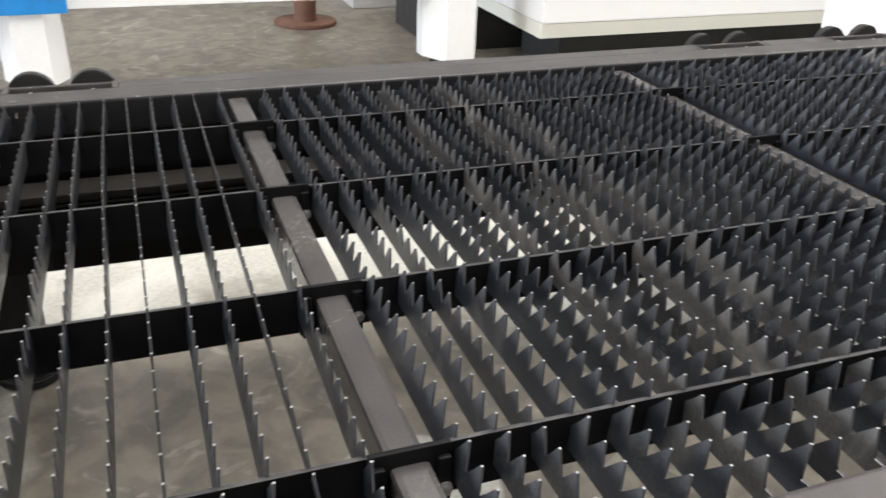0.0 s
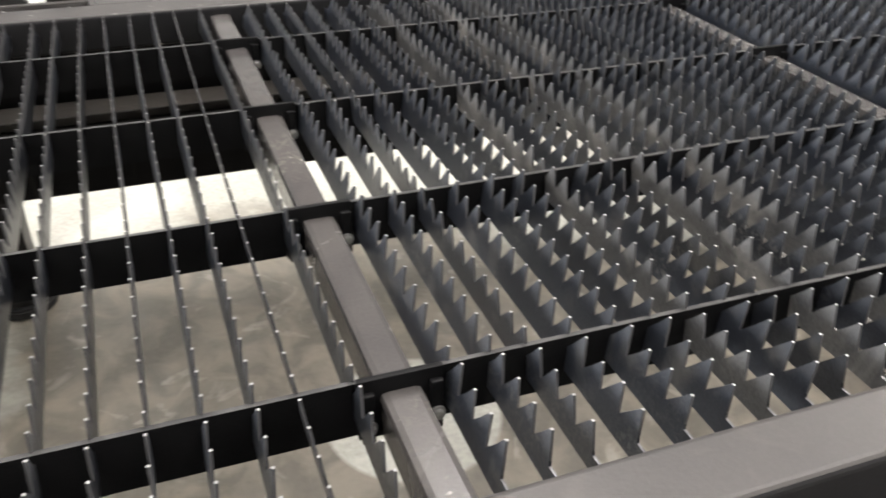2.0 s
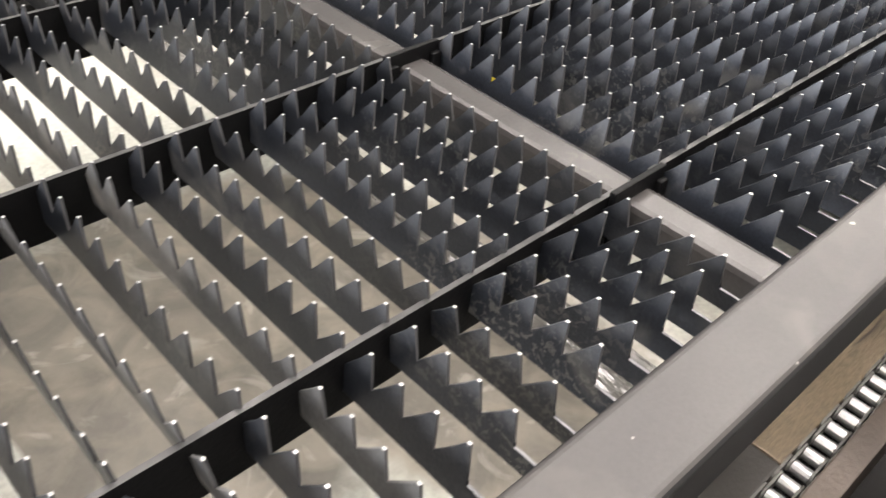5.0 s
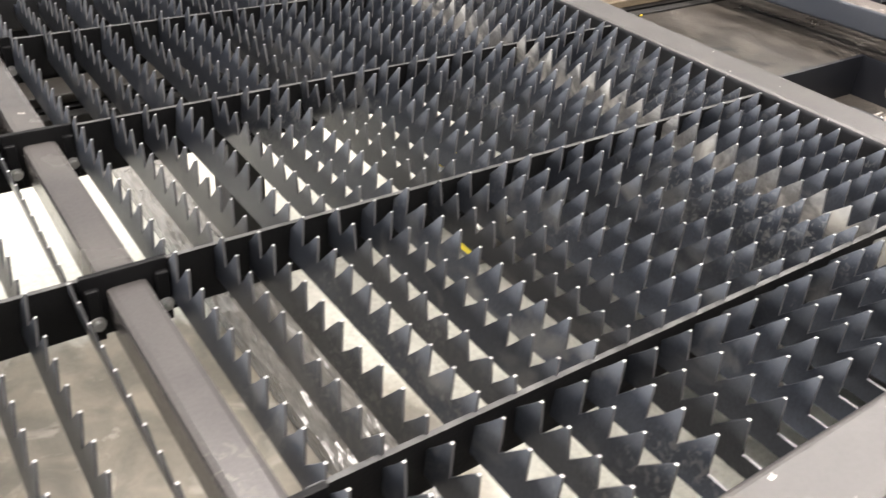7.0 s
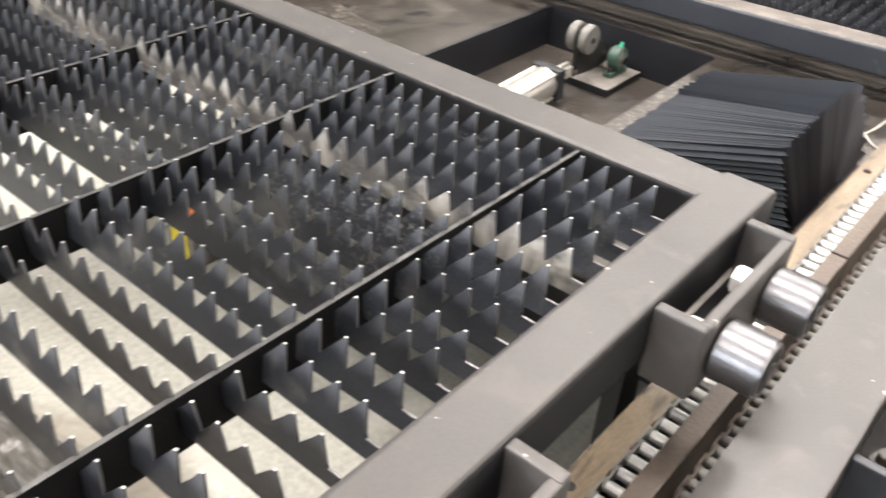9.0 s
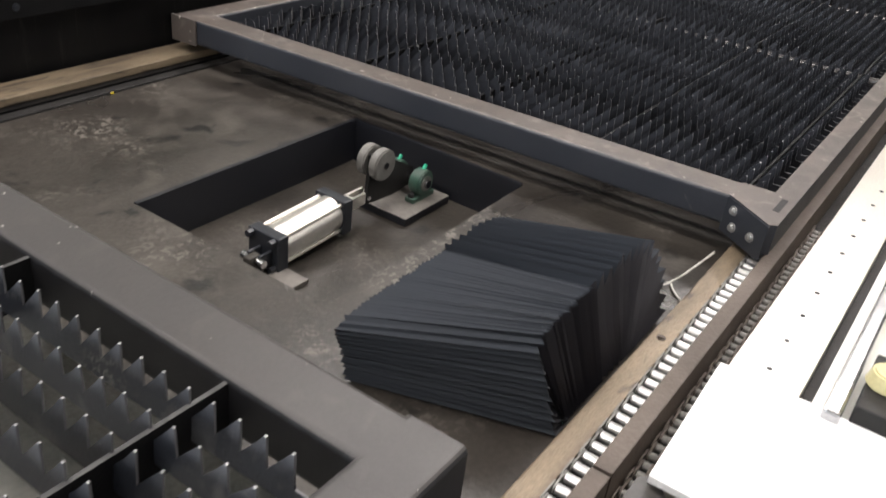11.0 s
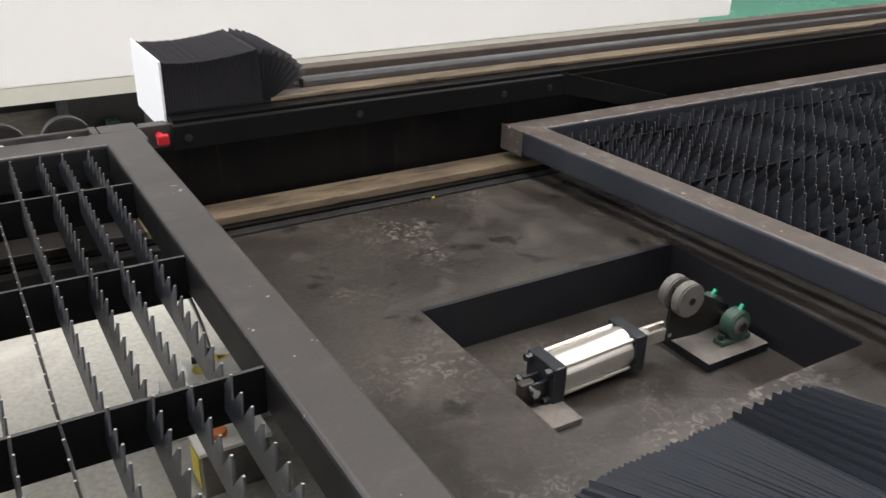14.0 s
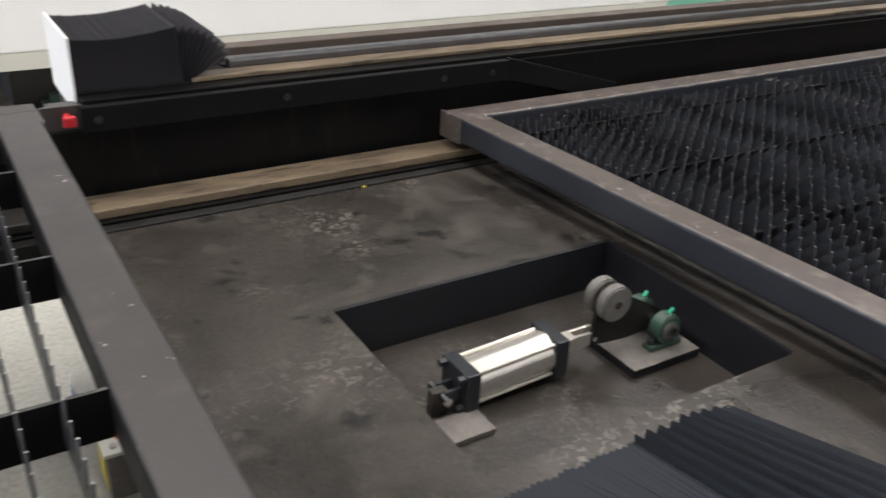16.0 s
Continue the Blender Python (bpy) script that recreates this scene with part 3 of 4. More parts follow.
for x in (2.62, 4.5, 7.2):
    for y in (0.2, 1.65):
        part("bed_foot", box(x - 0.06, x + 0.06, y - 0.06, y + 0.06, 0, DECK - 0.013), "black_paint", bed)

for x in (-0.95, 1.95):
    part("lift_block", box(x - 0.03, x + 0.03, 0.178, 0.205, 0.0, TOP - 0.1), "black_paint", bed)
    part("lift_block", box(x - 0.03, x + 0.03, 1.752, 1.81, DECK + 0.0345, TOP - 0.1), "black_paint", bed)

NEAR_SIDE = 0.046       # how far the near track, chains and beams stand in
# tracks that carry the tables on both sides
for nm, y0, y1, mat in (("far_track", 1.80, 1.90, "brass"), ("near_track", 0.064, 0.106, "brass")):
    t = thing(nm, "worn brown steel track strip along the bed", "track", kind="structure")
    t.location.y = 0.0 if nm == "far_track" else NEAR_SIDE
    far = nm == "far_track"
    part("strip", box(2.1 if far else 1.0, 7.6, y0, y1, DECK + 0.012, DECK + 0.034, bevel=0.003), mat, t)
    part("strip", box(-2.3, 2.099 if far else 0.999, y0, y1, DECK + 0.012, DECK + 0.034, bevel=0.003), "oily", t)
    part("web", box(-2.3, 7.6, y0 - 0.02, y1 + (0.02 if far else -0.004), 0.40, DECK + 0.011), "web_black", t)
    if far:
        part("channel", box(-2.3, 7.6, y0 - 0.055, y0 - 0.022, DECK - 0.05, DECK + 0.006, bevel=0.003), "black_paint", t)
for x in (0.66, 1.72):
    part("bolt_hole", cyl((x, 0.088, DECK + 0.0335), (x, 0.088, DECK + 0.0346), 0.0075, 18), "rubber", t)
for x in (2.30, 2.83):
    bolt("track_bolt", (x, 0.085, DECK + 0.0342), (0, 0, 1), 0.006, 0.004, t, "rust")
for x in (-0.64, 1.585, 4.0):
    t = thing("bed_leg", "black steel leg on a round foot pad", "leg", group="bed legs", at=(x, 1.95, 0))
    part("post", box(-0.05, 0.05, -0.06, 0.06, 0.03, 0.40, bevel=0.004), "black_paint", t)
    part("foot_pad", cyl((0, 0, 0), (0, 0, 0.03), 0.085, 28, bevel=0.006), "rubber", t)

# far beam with the guide rail
beam = thing("far_beam", "black machined beam with a worn guide rail on top", "machine beam", kind="structure")
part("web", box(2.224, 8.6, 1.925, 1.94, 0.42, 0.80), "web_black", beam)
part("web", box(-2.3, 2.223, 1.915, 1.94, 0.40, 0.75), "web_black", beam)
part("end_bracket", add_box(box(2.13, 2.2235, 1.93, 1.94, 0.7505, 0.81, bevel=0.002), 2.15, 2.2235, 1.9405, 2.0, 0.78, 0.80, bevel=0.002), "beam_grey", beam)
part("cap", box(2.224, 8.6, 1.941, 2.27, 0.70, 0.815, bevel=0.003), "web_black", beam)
part("gold_edge", box(2.5, 8.6, 1.99, 2.05, 0.816, 0.828, bevel=0.003), "brass", beam, "worn brown machined strip")
part("guide_rail", box(2.62, 8.0, 2.055, 2.095, 0.816, 0.850, bevel=0.008), "satin", beam, "ground steel linear guide rail")
part("groove", box(2.62, 8.6, 2.115, 2.145, 0.816, 0.819), "black_paint", beam)
part("rear_edge", box(2.62, 8.6, 2.2, 2.26, 0.816, 0.842, bevel=0.003), "rust", beam)
for k in range(26):
    part("rail_screw", cyl((2.75 + 0.12 * k, 2.17, 0.815), (2.75 + 0.12 * k, 2.17, 0.822), 0.009, 12), "steel", beam)
part("guard_strip", box(2.215, 3.43, 1.90, 1.924, 0.748, 0.81, bevel=0.002), "bar", beam)
part("guard_strip", prism([(3.431, 0.815), (3.89, 0.69), (3.89, 0.63), (3.431, 0.75)], "y", 1.901, 1.924), "bar", beam)
part("guard_strip", box(4.05, 5.9, 1.955, 1.985, 0.745, 0.80, bevel=0.002), "black_paint", beam)
for x in (2.25, 2.72, 3.2, 3.37):
    bolt("bolt", (x, 1.8995, 0.778), (0, -1, 0), 0.007, 0.006, beam, "cap")
part("end_block", box(5.75, 6.35, 1.96, 2.26, 0.85, 1.05, bevel=0.01), "white", beam, "pale grey carriage block")

# near side: chain run, guide bar and machine beam
bar = thing("chain_guide", "brown worn steel chain guide bar", "guide bar", kind="structure")
bar.location.y = NEAR_SIDE
part("bar", box(-2.3, 2.418, -0.004, 0.026, 0.48, 0.625, bevel=0.002), "rust", bar)
part("bar", box(2.424, 7.6, -0.004, 0.026, 0.48, 0.625, bevel=0.002), "rust", bar)
part("bed", box(-2.3, 7.6, 0.0265, 0.0455, 0.48, 0.574), "black_paint", bar)
beam2 = thing("near_beam", "dark grey boxed steel machine beam", "machine beam", kind="structure")
beam2.location.y = 0.03
part("beam", prism([(-2.3, -0.145), (2.35, -0.145), (2.35, -0.08), (2.372, -0.062), (2.372, -0.043), (2.362, -0.035), (-2.3, -0.035)], "z", 0.30, 0.70), "beam_grey", beam2)
part("web", box(-2.3, 7.6, -0.30, -0.16, 0.05, 0.29), "black_paint", beam2)
part("hole_plug", cyl((0.2, -0.09, 0.699), (0.2, -0.09, 0.7015), 0.01, 16), "rubber", beam2)
# bolted lug on the beam's outer side
lug = part("lug", box(2.33, 2.348, -0.222, -0.1455, 0.30, 0.665, bevel=0.003), "web_black", beam2, "black bolted lug with a welded rib")
part("lower_flange", box(1.94, 1.955, -0.222, -0.1455, 0.30, 0.655, bevel=0.003), "navy_paint", lug)
part("rib", box(1.9555, 2.3295, -0.222, -0.212, 0.30, 0.652, bevel=0.003), "navy_paint", lug)
part("web_plate", box(1.9555, 2.3295, -0.2115, -0.1455, 0.30, 0.60), "web_black", lug)
part("back_plate", box(2.30, 2.348, -0.30, -0.2225, 0.30, 0.62, bevel=0.002), "web_black", lug)
for x in (2.28, 2.02):
    bolt("bolt", (x, -0.178, 0.6005), (0, 0, 1), 0.0125, 0.02, lug, "oily")
# ground beam with its guide rail and white end cover
gb = thing("guide_beam", "machined pale steel guide beam with a white end cover", "machine beam", at=(0, 0.03, 0))
part("plate", box(2.42, 7.6, -0.155, -0.048, 0.30, 0.71, bevel=0.002), "alu", gb, "pale machined beam top")
part("slot", box(2.62, 7.6, -0.172, -0.156, 0.30, 0.69), "black_paint", gb)
part("ledge", box(2.645, 7.6, -0.36, -0.1725, 0.30, 0.70), "cream", gb)
part("rail", box(2.62, 7.6, -0.215, -0.19, 0.7005, 0.738, bevel=0.005), "steel", gb, "ground guide rail")
part("carriage", box(2.64, 2.80, -0.28, -0.225, 0.7005, 0.75, bevel=0.004), "black_paint", gb)
part("oil_cap", cyl((2.72, -0.25, 0.75), (2.72, -0.25, 0.775), 0.03, 24, r2=0.024, bevel=0.003), "oil_cap", gb, "yellowed translucent oil cap")
for k in range(14):
    part("screw_hole", cyl((2.70 + 0.095 * k, -0.10, 0.7095), (2.70 + 0.095 * k, -0.10, 0.7108), 0.0045, 12), "rubber", gb)
part("end_cover", prism([(2.352, -0.05), (2.352, -0.42), (2.64, -0.42), (2.645, -0.04), (2.62, -0.04)], "z", 0.7105, 0.722), "white", gb, "white folded end cover")
part("cover_bracket", box(2.353, 2.615, -0.41, -0.1555, 0.30, 0.71), "black_paint", gb)


def chain_run(name, label, x0, x1, yc, zc, width, pitch=0.0381):
    ch = thing(name, label, "chain", at=(0, NEAR_SIDE, 0))
    bm = bmesh.new()
    add_cyl(bm, (0, -width / 2, 0), (0, width / 2, 0), 0.3 * pitch, 12)
    roll = mesh_of("roller", bm, "zinc" if width > 0.02 else "roller")
    plates = []
    for o in (0.0, 0.004):
        for s in (-1, 1):
            bm = bmesh.new()
            y = s * (width / 2 + 0.002 + o)
            pts = [(0.36 * pitch * math.cos(a) + (pitch if c else 0), 0.36 * pitch * math.sin(a)) for c in (1, 0)
                   for a in [(-math.pi / 2 + math.pi * i / 6) + (0 if c else math.pi) for i in range(7)]]
            add_prism(bm, pts, "y", y - 0.0015, y + 0.0015)
            plates.append(mesh_of("link_plate", bm, "roller" if width > 0.02 else "rust"))
    n = int((x1 - x0) / pitch)
    for i in range(n):
        r = part("roller", roll, None, ch)
        r.location = (x0 + i * pitch, yc, zc)
        for p in (0, 1):
            p = part("link_plate", plates[2 * (i % 2) + p], None, ch)
            p.location = (x0 + i * pitch, yc, zc)
    return ch


chain_run("drive_chain", "shiny steel roller chain lying on the guide", 0.1, 4.4, 0.046, 0.584, 0.022, 0.0286)
chain_run("return_chain", "dark greased roller chain beside the guide bar", 1.2, 3.6, -0.0195, 0.557, 0.012, 0.0254)
part("chain_tray", box(2.376, 7.6, -0.0475, -0.034, 0.49, 0.5472), "web_black", bar)
part("chain_tray", box(-2.3, 7.6, -0.0335, -0.0045, 0.49, 0.5472), "black_paint", bar)

# ---------------------------------------------------------------- pit: air cylinder, lifting rollers
ac = thing("air_cylinder", "satin aluminium air cylinder with dark square end caps", "air cylinder", at=(-0.011, 0.011, 0))
CY, CZ = 0.95, 0.489
part("barrel", cyl((2.70, CY, CZ), (2.885, CY, CZ + 0.012), 0.0425, 48), "barrel", ac, smooth=False)
for x0, x1, z in ((2.672, 2.703, CZ), (2.883, 2.913, CZ + 0.012)):
    part("end_cap", box(x0, x1, CY - 0.046, CY + 0.046, z - 0.043, z + 0.043, bevel=0.004), "cap", ac)
for s in (-1, 1):
    for q in (-1, 1):
        part("tie_rod", cyl((2.66, CY + s * 0.033, CZ + q * 0.033), (2.90, CY + s * 0.033, CZ + q * 0.033 + 0.012), 0.0045, 12), "alu", ac)
        part("nut", cyl((2.657, CY + s * 0.033, CZ + q * 0.033), (2.672, CY + s * 0.033, CZ + q * 0.033), 0.0085, 6), "cap", ac)
part("port_fitting", add_cyl(cyl((2.655, CY - 0.015, CZ - 0.012), (2.674, CY - 0.015, CZ - 0.012), 0.011, 18), (2.645, CY - 0.015, CZ - 0.012), (2.656, CY - 0.015, CZ - 0.012), 0.008, 6), "steel", ac)
for y in (CY - 0.024, CY + 0.008):
    part("rear_clevis", box(2.635, 2.672, y - 0.004, y + 0.004, CZ - 0.02, CZ + 0.01, bevel=0.003), "cap", ac)
part("clevis_pin", cyl((2.636, CY - 0.04, CZ - 0.004), (2.636, CY + 0.024, CZ - 0.004), 0.009, 18), "steel", ac)
part("rear_stand", box(2.615, 2.648, CY - 0.018, CY + 0.002, PZ + 0.0005, CZ + 0.008, bevel=0.003), "oily", ac)
part("rod", cyl((2.913, CY, CZ + 0.012), (2.955, CY, CZ + 0.015), 0.011, 20), "steel", ac)
part("rod_clevis", add_box(box(2.95, 3.015, CY + 0.008, CY + 0.016, CZ, CZ + 0.03, bevel=0.002), 2.95, 3.015, CY - 0.016, CY - 0.008, CZ, CZ + 0.03, bevel=0.002), "alu", ac)
part("clevis_block", box(2.938, 2.958, CY - 0.016, CY + 0.016, CZ, CZ + 0.03, bevel=0.003), "alu", ac)
part("rod_pin", cyl((3.003, CY - 0.022, CZ + 0.015), (3.003, CY + 0.022, CZ + 0.015), 0.006, 14), "steel", ac)
tagged(part("foot_plate", box(2.592, 2.688, 0.852, 0.925, PZ + 0.0003, PZ + 0.012, bevel=0.002), "dusty"), "bare brown steel foot plate in the pit", "steel plate")

rl = thing("lifting_roller", "twin grey lifting rollers on a green bearing shaft", "roller unit", at=(-0.015, 0.012, 0))
part("base_plate", top_faces(box(3.05, 3.238, 0.845, 1.02, PZ + 0.0003, PZ + 0.022, bevel=0.003)), ("pit_paint", "dusty"), rl, "worn dusty steel base plate")
BZ = PZ + 0.068
for y in (0.893, 0.972):
    b = part("bearing_block", add_cyl(box(3.125, 3.215, y - 0.014, y + 0.014, PZ + 0.0225, PZ + 0.036, bevel=0.003), (3.17, y - 0.016, BZ), (3.17, y + 0.016, BZ), 0.034, 28, bevel=0.003), "green", rl, "green cast-iron pillow block")
    part("bearing_ring", cyl((3.17, y - 0.019, BZ), (3.17, y + 0.019, BZ), 0.02, 24), "roller", b)
    part("grease_cap", cyl((3.176, y, BZ + 0.03), (3.186, y, BZ + 0.042), 0.005, 12), "mint", b, "bright green grease cap")
    for x in (3.133, 3.207):
        part("hold_bolt", cyl((x, y, PZ + 0.036), (x, y, PZ + 0.047), 0.008, 6), "rubber", b)
part("shaft", cyl((3.17, 0.868, BZ), (3.17, 1.015, BZ), 0.011, 20), "steel", rl)
part("arm", prism([(3.0, CZ + 0.0), (3.0, CZ + 0.03), (3.01, 0.615), (3.035, 0.615), (3.185, BZ + 0.022), (3.185, BZ - 0.02), (3.1, BZ - 0.028)], "y", 0.93, 0.9395), "black_paint", rl)
for y0 in (0.904, 0.9415):
    w = part("roller_wheel", cyl((3.032, y0, 0.592), (3.032, y0 + 0.024, 0.592), 0.0395, 40, bevel=0.003), "roller", rl)
    part("hub", cyl((3.032, y0 - 0.003, 0.592), (3.032, y0 + 0.027, 0.592), 0.0085, 20), "steel", w)

# ---------------------------------------------------------------- bellows
def fold_arch(name, mat, y0, y1, cx, cz, path, parent):
    """A folded cloth whose cross-section is a zigzag; path gives for each fold the outer and inner corner."""
    bm = bmesh.new()
    rng = random.Random(3)
    rows = []
    for i, (ox, oz, ix, iz, sk) in enumerate(path):
        j = rng.uniform(-0.003, 0.003)
        out, out2 = (0.045 * max(0.0, 1 - (z - BZ0) / 0.18) for z in (oz, iz))
        rows.append([bm.verts.new((ox + rng.uniform(-0.002, 0.002), y0 + j - out, oz + rng.uniform(-0.001, 0.001))), bm.verts.new((ox + sk, y1 + j, oz - 0.28 * (oz - BZ0)))])
        rows.append([bm.verts.new((ix, y0 + j + 0.009 - out2, iz)), bm.verts.new((ix + sk, y1 + j - 0.004, iz - 0.28 * (iz - BZ0)))])
    for a, b in zip(rows, rows[1:]):
        bm.faces.new((a[0], a[1], b[1], b[0]))
    bmesh.ops.recalc_face_normals(bm, faces=bm.faces[:])
    # side cloth: each fold reaches in to the core; cloth2 paints its shade darker
    for k in (0, 1):
        sb = bmesh.new()
        ring = [sb.verts.new(r[k].co) for r in rows]
        foot = []
        for n, r in enumerate(rows):
            gap = r[k].co.x - cx
            x = cx + gap * (0.25 if gap > 0 else 0.8)
            low = 0.155 + 0.008 * (n % 2) if k == 0 else r[k].co.y - 0.006
            foot.append(sb.verts.new((x, low, cz)))
        for a, c, e, f in zip(ring, ring[1:], foot[1:], foot):
            sb.faces.new((a, c, e, f))
        bmesh.ops.recalc_face_normals(sb, faces=sb.faces[:])
        ob = part("side_gusset", sb, "cloth2", parent, "pleated side cloth coloured dark for its shade")
        ob.modifiers.new("cloth", "SOLIDIFY").thickness = 0.0012
    ob = part(name, bm, mat, parent)
    ob.modifiers.new("cloth", "SOLIDIFY").thickness = 0.0012
    return ob


bl = thing("bellows", "loose blue-black folded bellows cover lying on the deck", "bellows cover", at=(-0.012, 0.01, 0))
BX, BZ0 = 2.73, 0.568
path = []
spine = [(2.515, 0.566), (2.505, 0.64), (2.488, 0.718), (2.50, 0.742), (2.56, 0.748), (2.65, 0.752), (2.76, 0.755), (2.84, 0.75), (2.90, 0.725),
         (2.94, 0.675), (2.955, 0.62), (2.945, 0.567)]
skew = [-0.12, -0.12, -0.12, -0.11, -0.07, 0.0, -0.02, -0.04, -0.05, -0.05, -0.05, -0.05]
legs = [math.dist(a, b) for a, b in zip(spine, spine[1:])]


def along(d):
    for (a, b), g in zip(zip(spine, spine[1:]), legs):
        if d <= g:
            break
        d -= g
    k = min(1.0, d / g)
    n = Vector((-(b[1] - a[1]), b[0] - a[0])).normalized()
    i = spine.index(a)
    n = Vector((n.x, n.y, skew[i] + k * (skew[i + 1] - skew[i])))
    return a[0] + k * (b[0] - a[0]), a[1] + k * (b[1] - a[1]), n


d = 0.0
while d < sum(legs):
    fine = 0.19 < d < 0.34
    step, depth = (0.0062, 0.0035) if fine else ((0.013, 0.004) if d < 0.2 else (0.027, 0.036))
    x, z, n = along(d)
    lift = 0.0 if fine else (0.0015 if d < 0.2 else 0.014)
    x2, z2, n2 = along(min(d + step * 0.5, sum(legs) - 1e-4))
    path.append((x + n.x * lift, z + n.y * lift, x2 - n2.x * depth, z2 - n2.y * depth, n.z))
    d += step
fold_arch("folds", "cloth", 0.2, 0.485, BX + 0.03, BZ0, path, bl)

bl2 = thing("bellows", "black folded bellows cover with a white end plate", "bellows cover", at=(0, 0, 0))
part("end_plate", box(2.216, 2.222, 1.985, 2.29, 0.765, 0.952, bevel=0.001), "white", bl2, "white sheet-metal end plate")
rng = random.Random(12)
path = []
for i in range(38):
    k = i / 37
    x = 2.224 + 0.236 * k
    z = 0.948 + 0.012 * k * k - 0.007 * math.sin(math.pi * k) + rng.uniform(-0.0012, 0.0012)
    path.append((x, z, x + 0.003, z - 0.005, x + 0.02 * k, rng.uniform(0.0, 0.0012)))
for k in range(9):
    a, c = radians(93 - 8.2 * k), radians(93 - 8.2 * k - 4.1)
    rad = 0.143 + rng.uniform(-0.002, 0.003)
    path.append((2.478 + rad * math.cos(a), 0.82 + rad * math.sin(a), 2.478 + 0.118 * math.cos(c), 0.82 + 0.118 * math.sin(c), 2.479 + 0.0025 * k, 0.0))
bm = bmesh.new()
rows = []
for i, (ox, oz, ix, iz, foot, loose) in enumerate(path):
    deep = 0.004 if i < 38 else 0.012
    for x, z, d, f in ((ox, oz, loose, 0.0), (ix, iz, deep + loose, 0.0012)):
        rows.append([bm.verts.new((foot + f, 1.99 + d * 0.5, 0.822)), bm.verts.new((x, 1.99 + d, z)), bm.verts.new((x, 2.28 - d, z)), bm.verts.new((foot + f, 2.28 - d * 0.5, 0.822))])
for a, b in zip(rows, rows[1:]):
    for k in range(3):
        bm.faces.new((a[k], a[k + 1], b[k + 1], b[k]))
bm.faces.new(rows[-1])
bmesh.ops.recalc_face_normals(bm, faces=bm.faces[:])
part("folds", bm, "cloth2", bl2)
part("base_strip", box(2.2225, 2.499, 1.978, 2.285, 0.8155, 0.8215), "bar", bl2)
tagged(part("stop_cap", add_cyl(box(2.172, 2.2, 1.882, 1.90, 0.772, 0.797, bevel=0.004), (2.186, 1.90, 0.785), (2.186, 1.9295, 0.785), 0.009, 16), "red"), "bright red plastic stop cap on the far beam", "stop cap")

bl3 = thing("bellows", "far black bellows cover at the machine end", "bellows cover", at=(0, 0, 0))
bm = bmesh.new()
pts = []
for i in range(25):
    x = 6.37 + 0.03 * i
    pts += [(x, 1.0 + 0.05 * math.sin(i / 4)), (x + 0.015, 0.97 + 0.05 * math.sin(i / 4))]
pts += [(7.14, 0.816), (6.37, 0.816)]
part("folds", prism(pts, "y", 1.95, 2.28), "cloth2", bl3)

# cable tie ends on the deck
ct = thing("cable_tie", "white plastic cable tie lying on the deck", "cable tie")
tube_curve("tie", [(3.20, 0.165, 0.60), (3.14, 0.18, 0.585), (3.08, 0.20, 0.565), (3.05, 0.216, 0.562)], 0.0022, "tie", ct)
tube_curve("tie", [(3.075, 0.204, 0.563), (3.045, 0.19, 0.562), (3.016, 0.15, 0.561)], 0.0022, "tie", ct)

# ---------------------------------------------------------------- under the tables
jb = thing("junction_box", "pale metal junction box with yellow stickers on the floor", "junction box", at=(2.16, 1.74, 0))
part("body", box(0, 0.24, 0, 0.155, 0.0, 0.16, bevel=0.004), "cream", jb)
part("side_box", box(-0.07, -0.001, 0.012, 0.13, 0.0, 0.128, bevel=0.004), "cream", jb)
part("name_plate", box(-0.0735, -0.0705, 0.02, 0.122, 0.02, 0.1), "label", jb, "blue and white plate")
sticker = part("sticker", prism([(0.085, 0.09), (0.13, 0.112), (0.085, 0.137)], "z", 0.1602, 0.1608), "yellow", jb, "yellow warning triangle with a black rim")
part("mark", prism([(0.092, 0.102), (0.115, 0.113), (0.092, 0.124)], "z", 0.1609, 0.1614), "rubber", sticker)
part("round_sticker", cyl((0.035, 0.075, 0.1602), (0.035, 0.075, 0.161), 0.024, 28), "yellow", jb, "round yellow sticker")
for k, y in enumerate((0.118, 0.146)):
    part("cable_gland", cyl((0.03 + 0.05 * k, y, 0.16), (0.03 + 0.05 * k, y, 0.178), 0.008, 12), "rubber", jb)
    tube_curve("cable", [(0.03 + 0.05 * k, y, 0.18), (0.02 + 0.05 * k, y + 0.03, 0.27), (0.0 + 0.04 * k, y + 0.08, 0.36), (0.06, y + 0.1, 0.42)], 0.006, "tie", jb)
jb = thing("junction_box", "pale switch box with an orange round knob", "switch box", at=(2.10, 1.50, 0))
part("body", box(0.0, 0.17, 0.0, 0.11, 0.0, 0.125, bevel=0.004), "dusty", jb)
part("lid", box(-0.006, 0.176, -0.004, 0.114, 0.1255, 0.137, bevel=0.003), "cream", jb, "pale lid")
part("side_label", box(-0.004, -0.0005, 0.02, 0.09, 0.02, 0.11), "yellow", jb, "yellow side label")
part("knob", cyl((0.055, 0.055, 0.137), (0.055, 0.055, 0.15), 0.026, 24, bevel=0.003), "orange", jb, "orange round knob")
part("screw", cyl((0.02, 0.02, 0.137), (0.02, 0.02, 0.144), 0.008, 12), "zinc", jb)


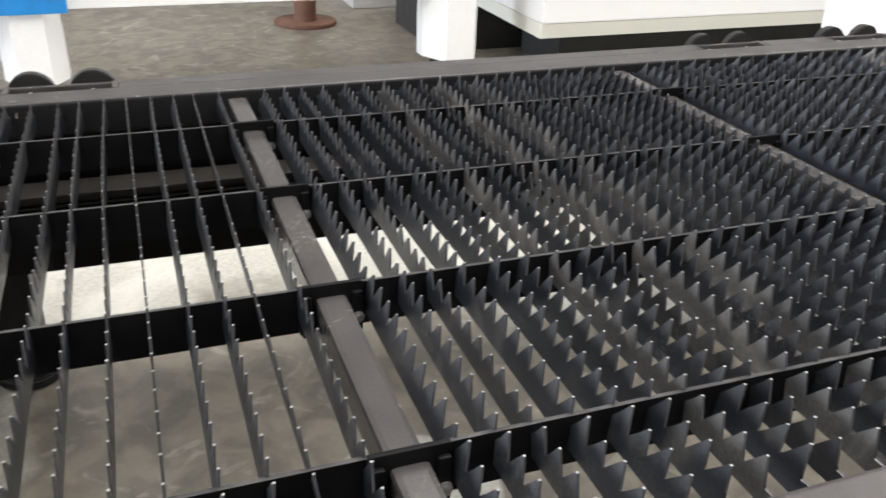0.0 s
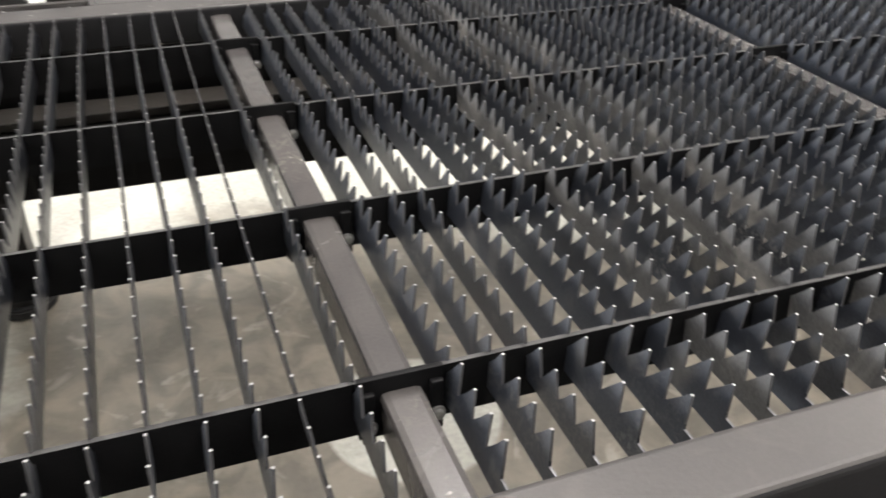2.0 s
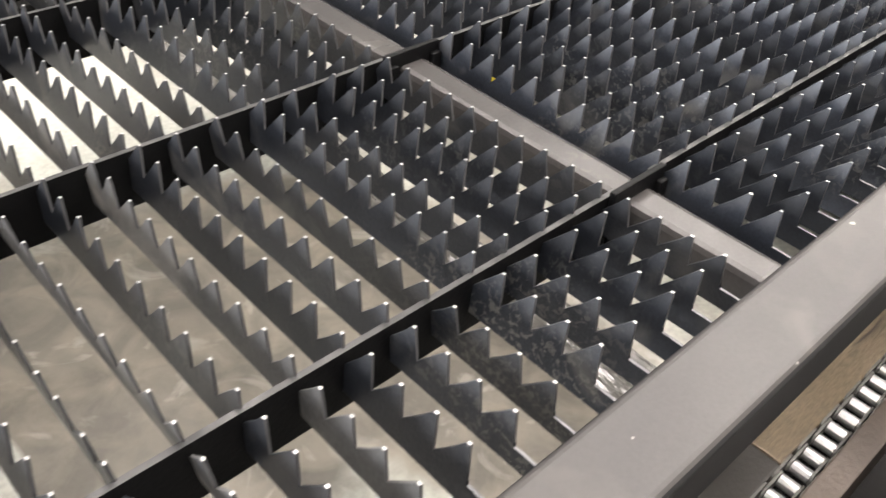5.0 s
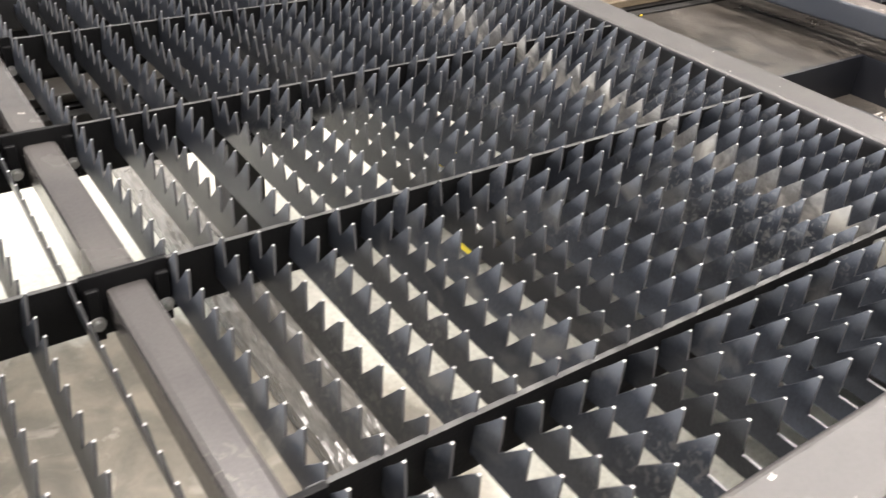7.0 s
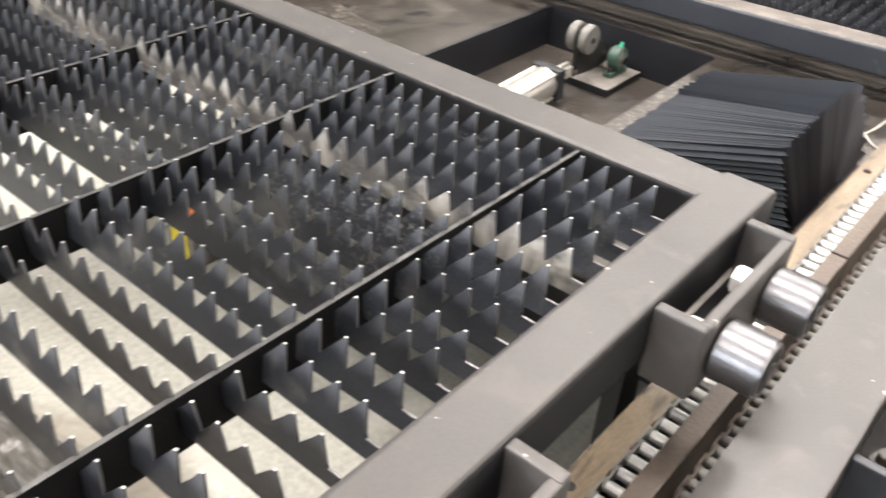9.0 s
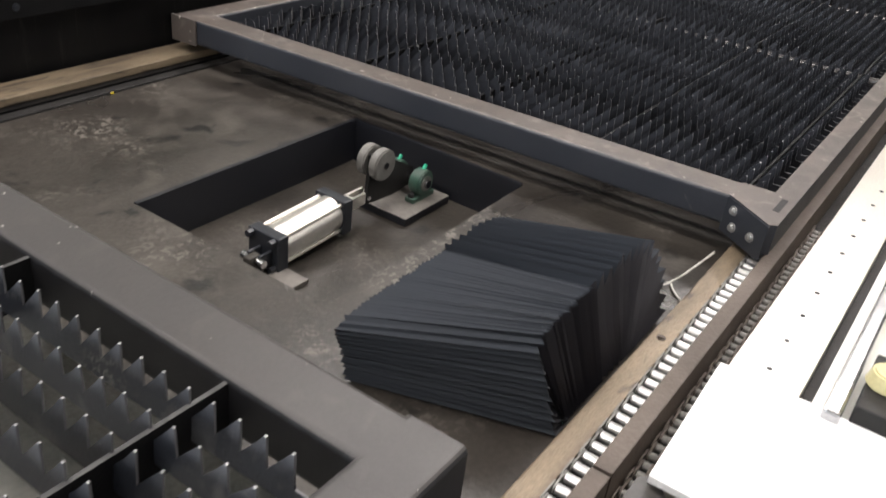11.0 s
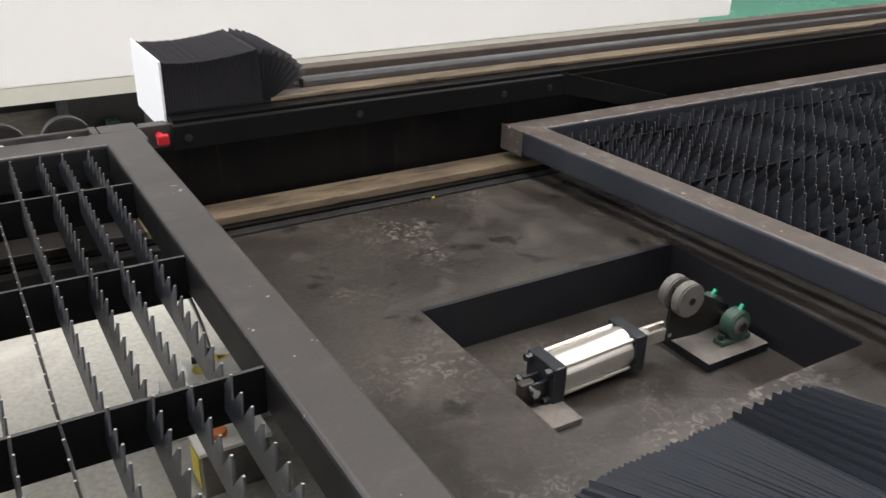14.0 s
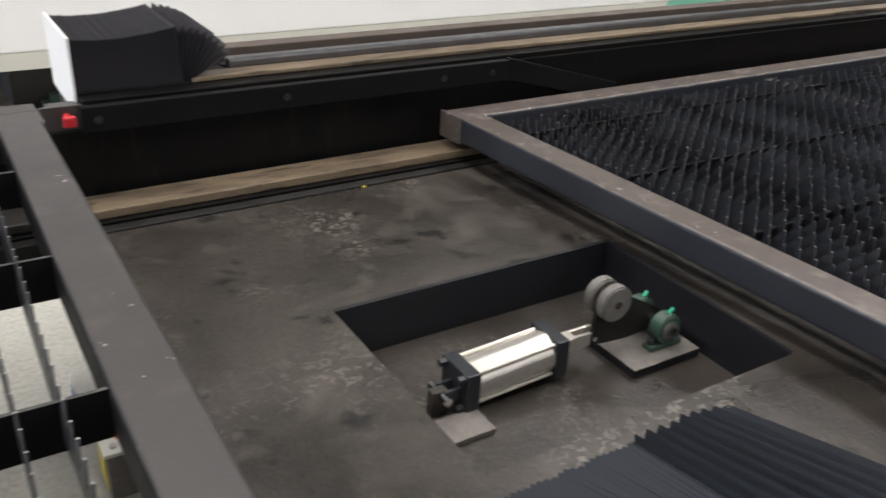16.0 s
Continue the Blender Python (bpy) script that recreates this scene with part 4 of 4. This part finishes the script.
def wrapped(name, label, x0, x1, y0, y1, h, seed):
    """A bundle in crumpled stretch film, lying on the floor."""
    bm = bmesh.new()
    add_box(bm, x0, x1, y0, y1, 0.001, h)
    bmesh.ops.subdivide_edges(bm, edges=[e for e in bm.edges if abs(e.verts[0].co.y - e.verts[1].co.y) > 0.1], cuts=110)
    bmesh.ops.subdivide_edges(bm, edges=[e for e in bm.edges if abs(e.verts[0].co.x - e.verts[1].co.x) > 0.05], cuts=14)
    for v in bm.verts:
        if v.co.z > h * 0.5:
            n = noise.noise_vector(v.co * 9.0 + Vector((seed, 0, 0)))
            f = noise.noise_vector(Vector((v.co.x * 60, v.co.y * 16, 0)) + Vector((0, seed, 0)))
            v.co += Vector((n.x * 0.012, n.y * 0.01, n.z * 0.012 + f.z * 0.009))
    return tagged(part(name, bm, "film"), label, "wrapped board")


wrapped("wrapped_profile", "long profile wrapped in crumpled clear film on the floor", 1.375, 1.525, 0.35, 2.75, 0.05, 1.0)
wrapped("wrapped_board", "wide flat board wrapped in crumpled clear film on the floor", -1.35, -0.735, 1.0, 2.8, 0.06, 5.0)
for x, y in ((-0.24, 2.676), (-0.113, 2.725)):
    b = part("plastic_scrap", prism([(-0.03, -0.02), (0.02, -0.03), (0.035, 0.01), (0.0, 0.035), (-0.028, 0.02)], "z", 0.0005, 0.012), "yellow")
    b.location = (x, y, 0)
    tagged(b, "small yellow plastic scrap on the floor", "scrap", group="scraps")
for x, y, z, m in ((2.865, 1.744, DECK + 0.001, "yellow"),):
    b = part("plastic_scrap", prism([(-0.005, -0.004), (0.004, -0.005), (0.006, 0.003), (-0.002, 0.005)], "z", 0.0, 0.003), m)
    b.location = (x, y, z)
    tagged(b, "tiny coloured plastic scrap", "scrap", group="scraps")

# ---------------------------------------------------------------- behind: cabinet and white machine
cab = thing("machine_cabinet", "long white machine cabinet with a cream lower edge", "cabinet", at=(0, 0, 0))
part("body", box(1.955, 6.7, 4.12, 5.2, 0.40, 1.9, bevel=0.01), "white", cab)
part("lower_edge", prism([(4.123, 0.399), (4.145, 0.314), (5.19, 0.314), (5.19, 0.399)], "x", 1.96, 6.4), "cream", cab)
part("plinth", box(2.3, 6.2, 4.55, 5.1, 0.0, 0.313), "darkbox", cab)
tagged(part("green_clamp", add_box(box(2.43, 2.56, 4.45, 4.54, 0.0, 0.05, bevel=0.004), 2.47, 2.53, 4.46, 4.53, 0.05, 0.09, bevel=0.004), "green"), "green cast clamp on the floor under the cabinet", "clamp")

gm = thing("white_machine", "white machine frame on tapered legs with a blue band", "machine", at=(0.04, -0.06, 0))
for x0, x1 in ((-0.93, -0.62), (1.31, 1.64)):
    o = [(x0, 4.52), (x0 + 0.09, 4.345), (x1 - 0.07, 4.345), (x1, 4.49), (x1, 4.62), (x0, 4.62)]
    leg = part("leg", prism(o, "z", 0.173, 1.6), "white", gm)
    part("leg_pad", prism([((x0 + x1) / 2 + (u - (x0 + x1) / 2) * 0.6, 4.49 + (v - 4.49) * 0.6) for u, v in o], "z", 0.0, 0.172), "rubber", leg)
part("panel", box(-0.61, 1.30, 4.45, 4.6, 0.53, 1.6, bevel=0.005), "white", gm)
part("panel", box(-4.0, -0.94, 4.45, 4.6, 0.53, 1.6, bevel=0.005), "white", gm)
part("band", box(-4.0, -0.57, 4.322, 4.342, 0.535, 0.85, bevel=0.003), "blue", gm, "bright blue painted band")
# dark block added to fill the dark gap between leg and cabinet
part("rear_box", box(1.66, 2.6, 5.25, 6.2, 0.0, 1.6), "darkbox", gm, "dark block filling the gap beside the cabinet")
col = thing("column", "rusty brown pipe column on a round base plate", "column", at=(1.01, 6.24, 0))
part("pipe", cyl((0, 0, 0.02), (0, 0, 7.9), 0.085, 28), "rustcol", col)
part("base_plate", cyl((0, 0, 0), (0, 0, 0.03), 0.235, 36, bevel=0.006), "rustcol", col)
clut = thing("crate", "pale grey crate near the column", "crate", at=(1.75, 6.9, 0))
part("box", box(-0.25, 0.3, -0.2, 0.2, 0, 0.2, bevel=0.01), "wall", clut)
part("lid", box(-0.26, 0.31, -0.21, 0.21, 0.2, 0.23, bevel=0.005), "darkbox", clut)
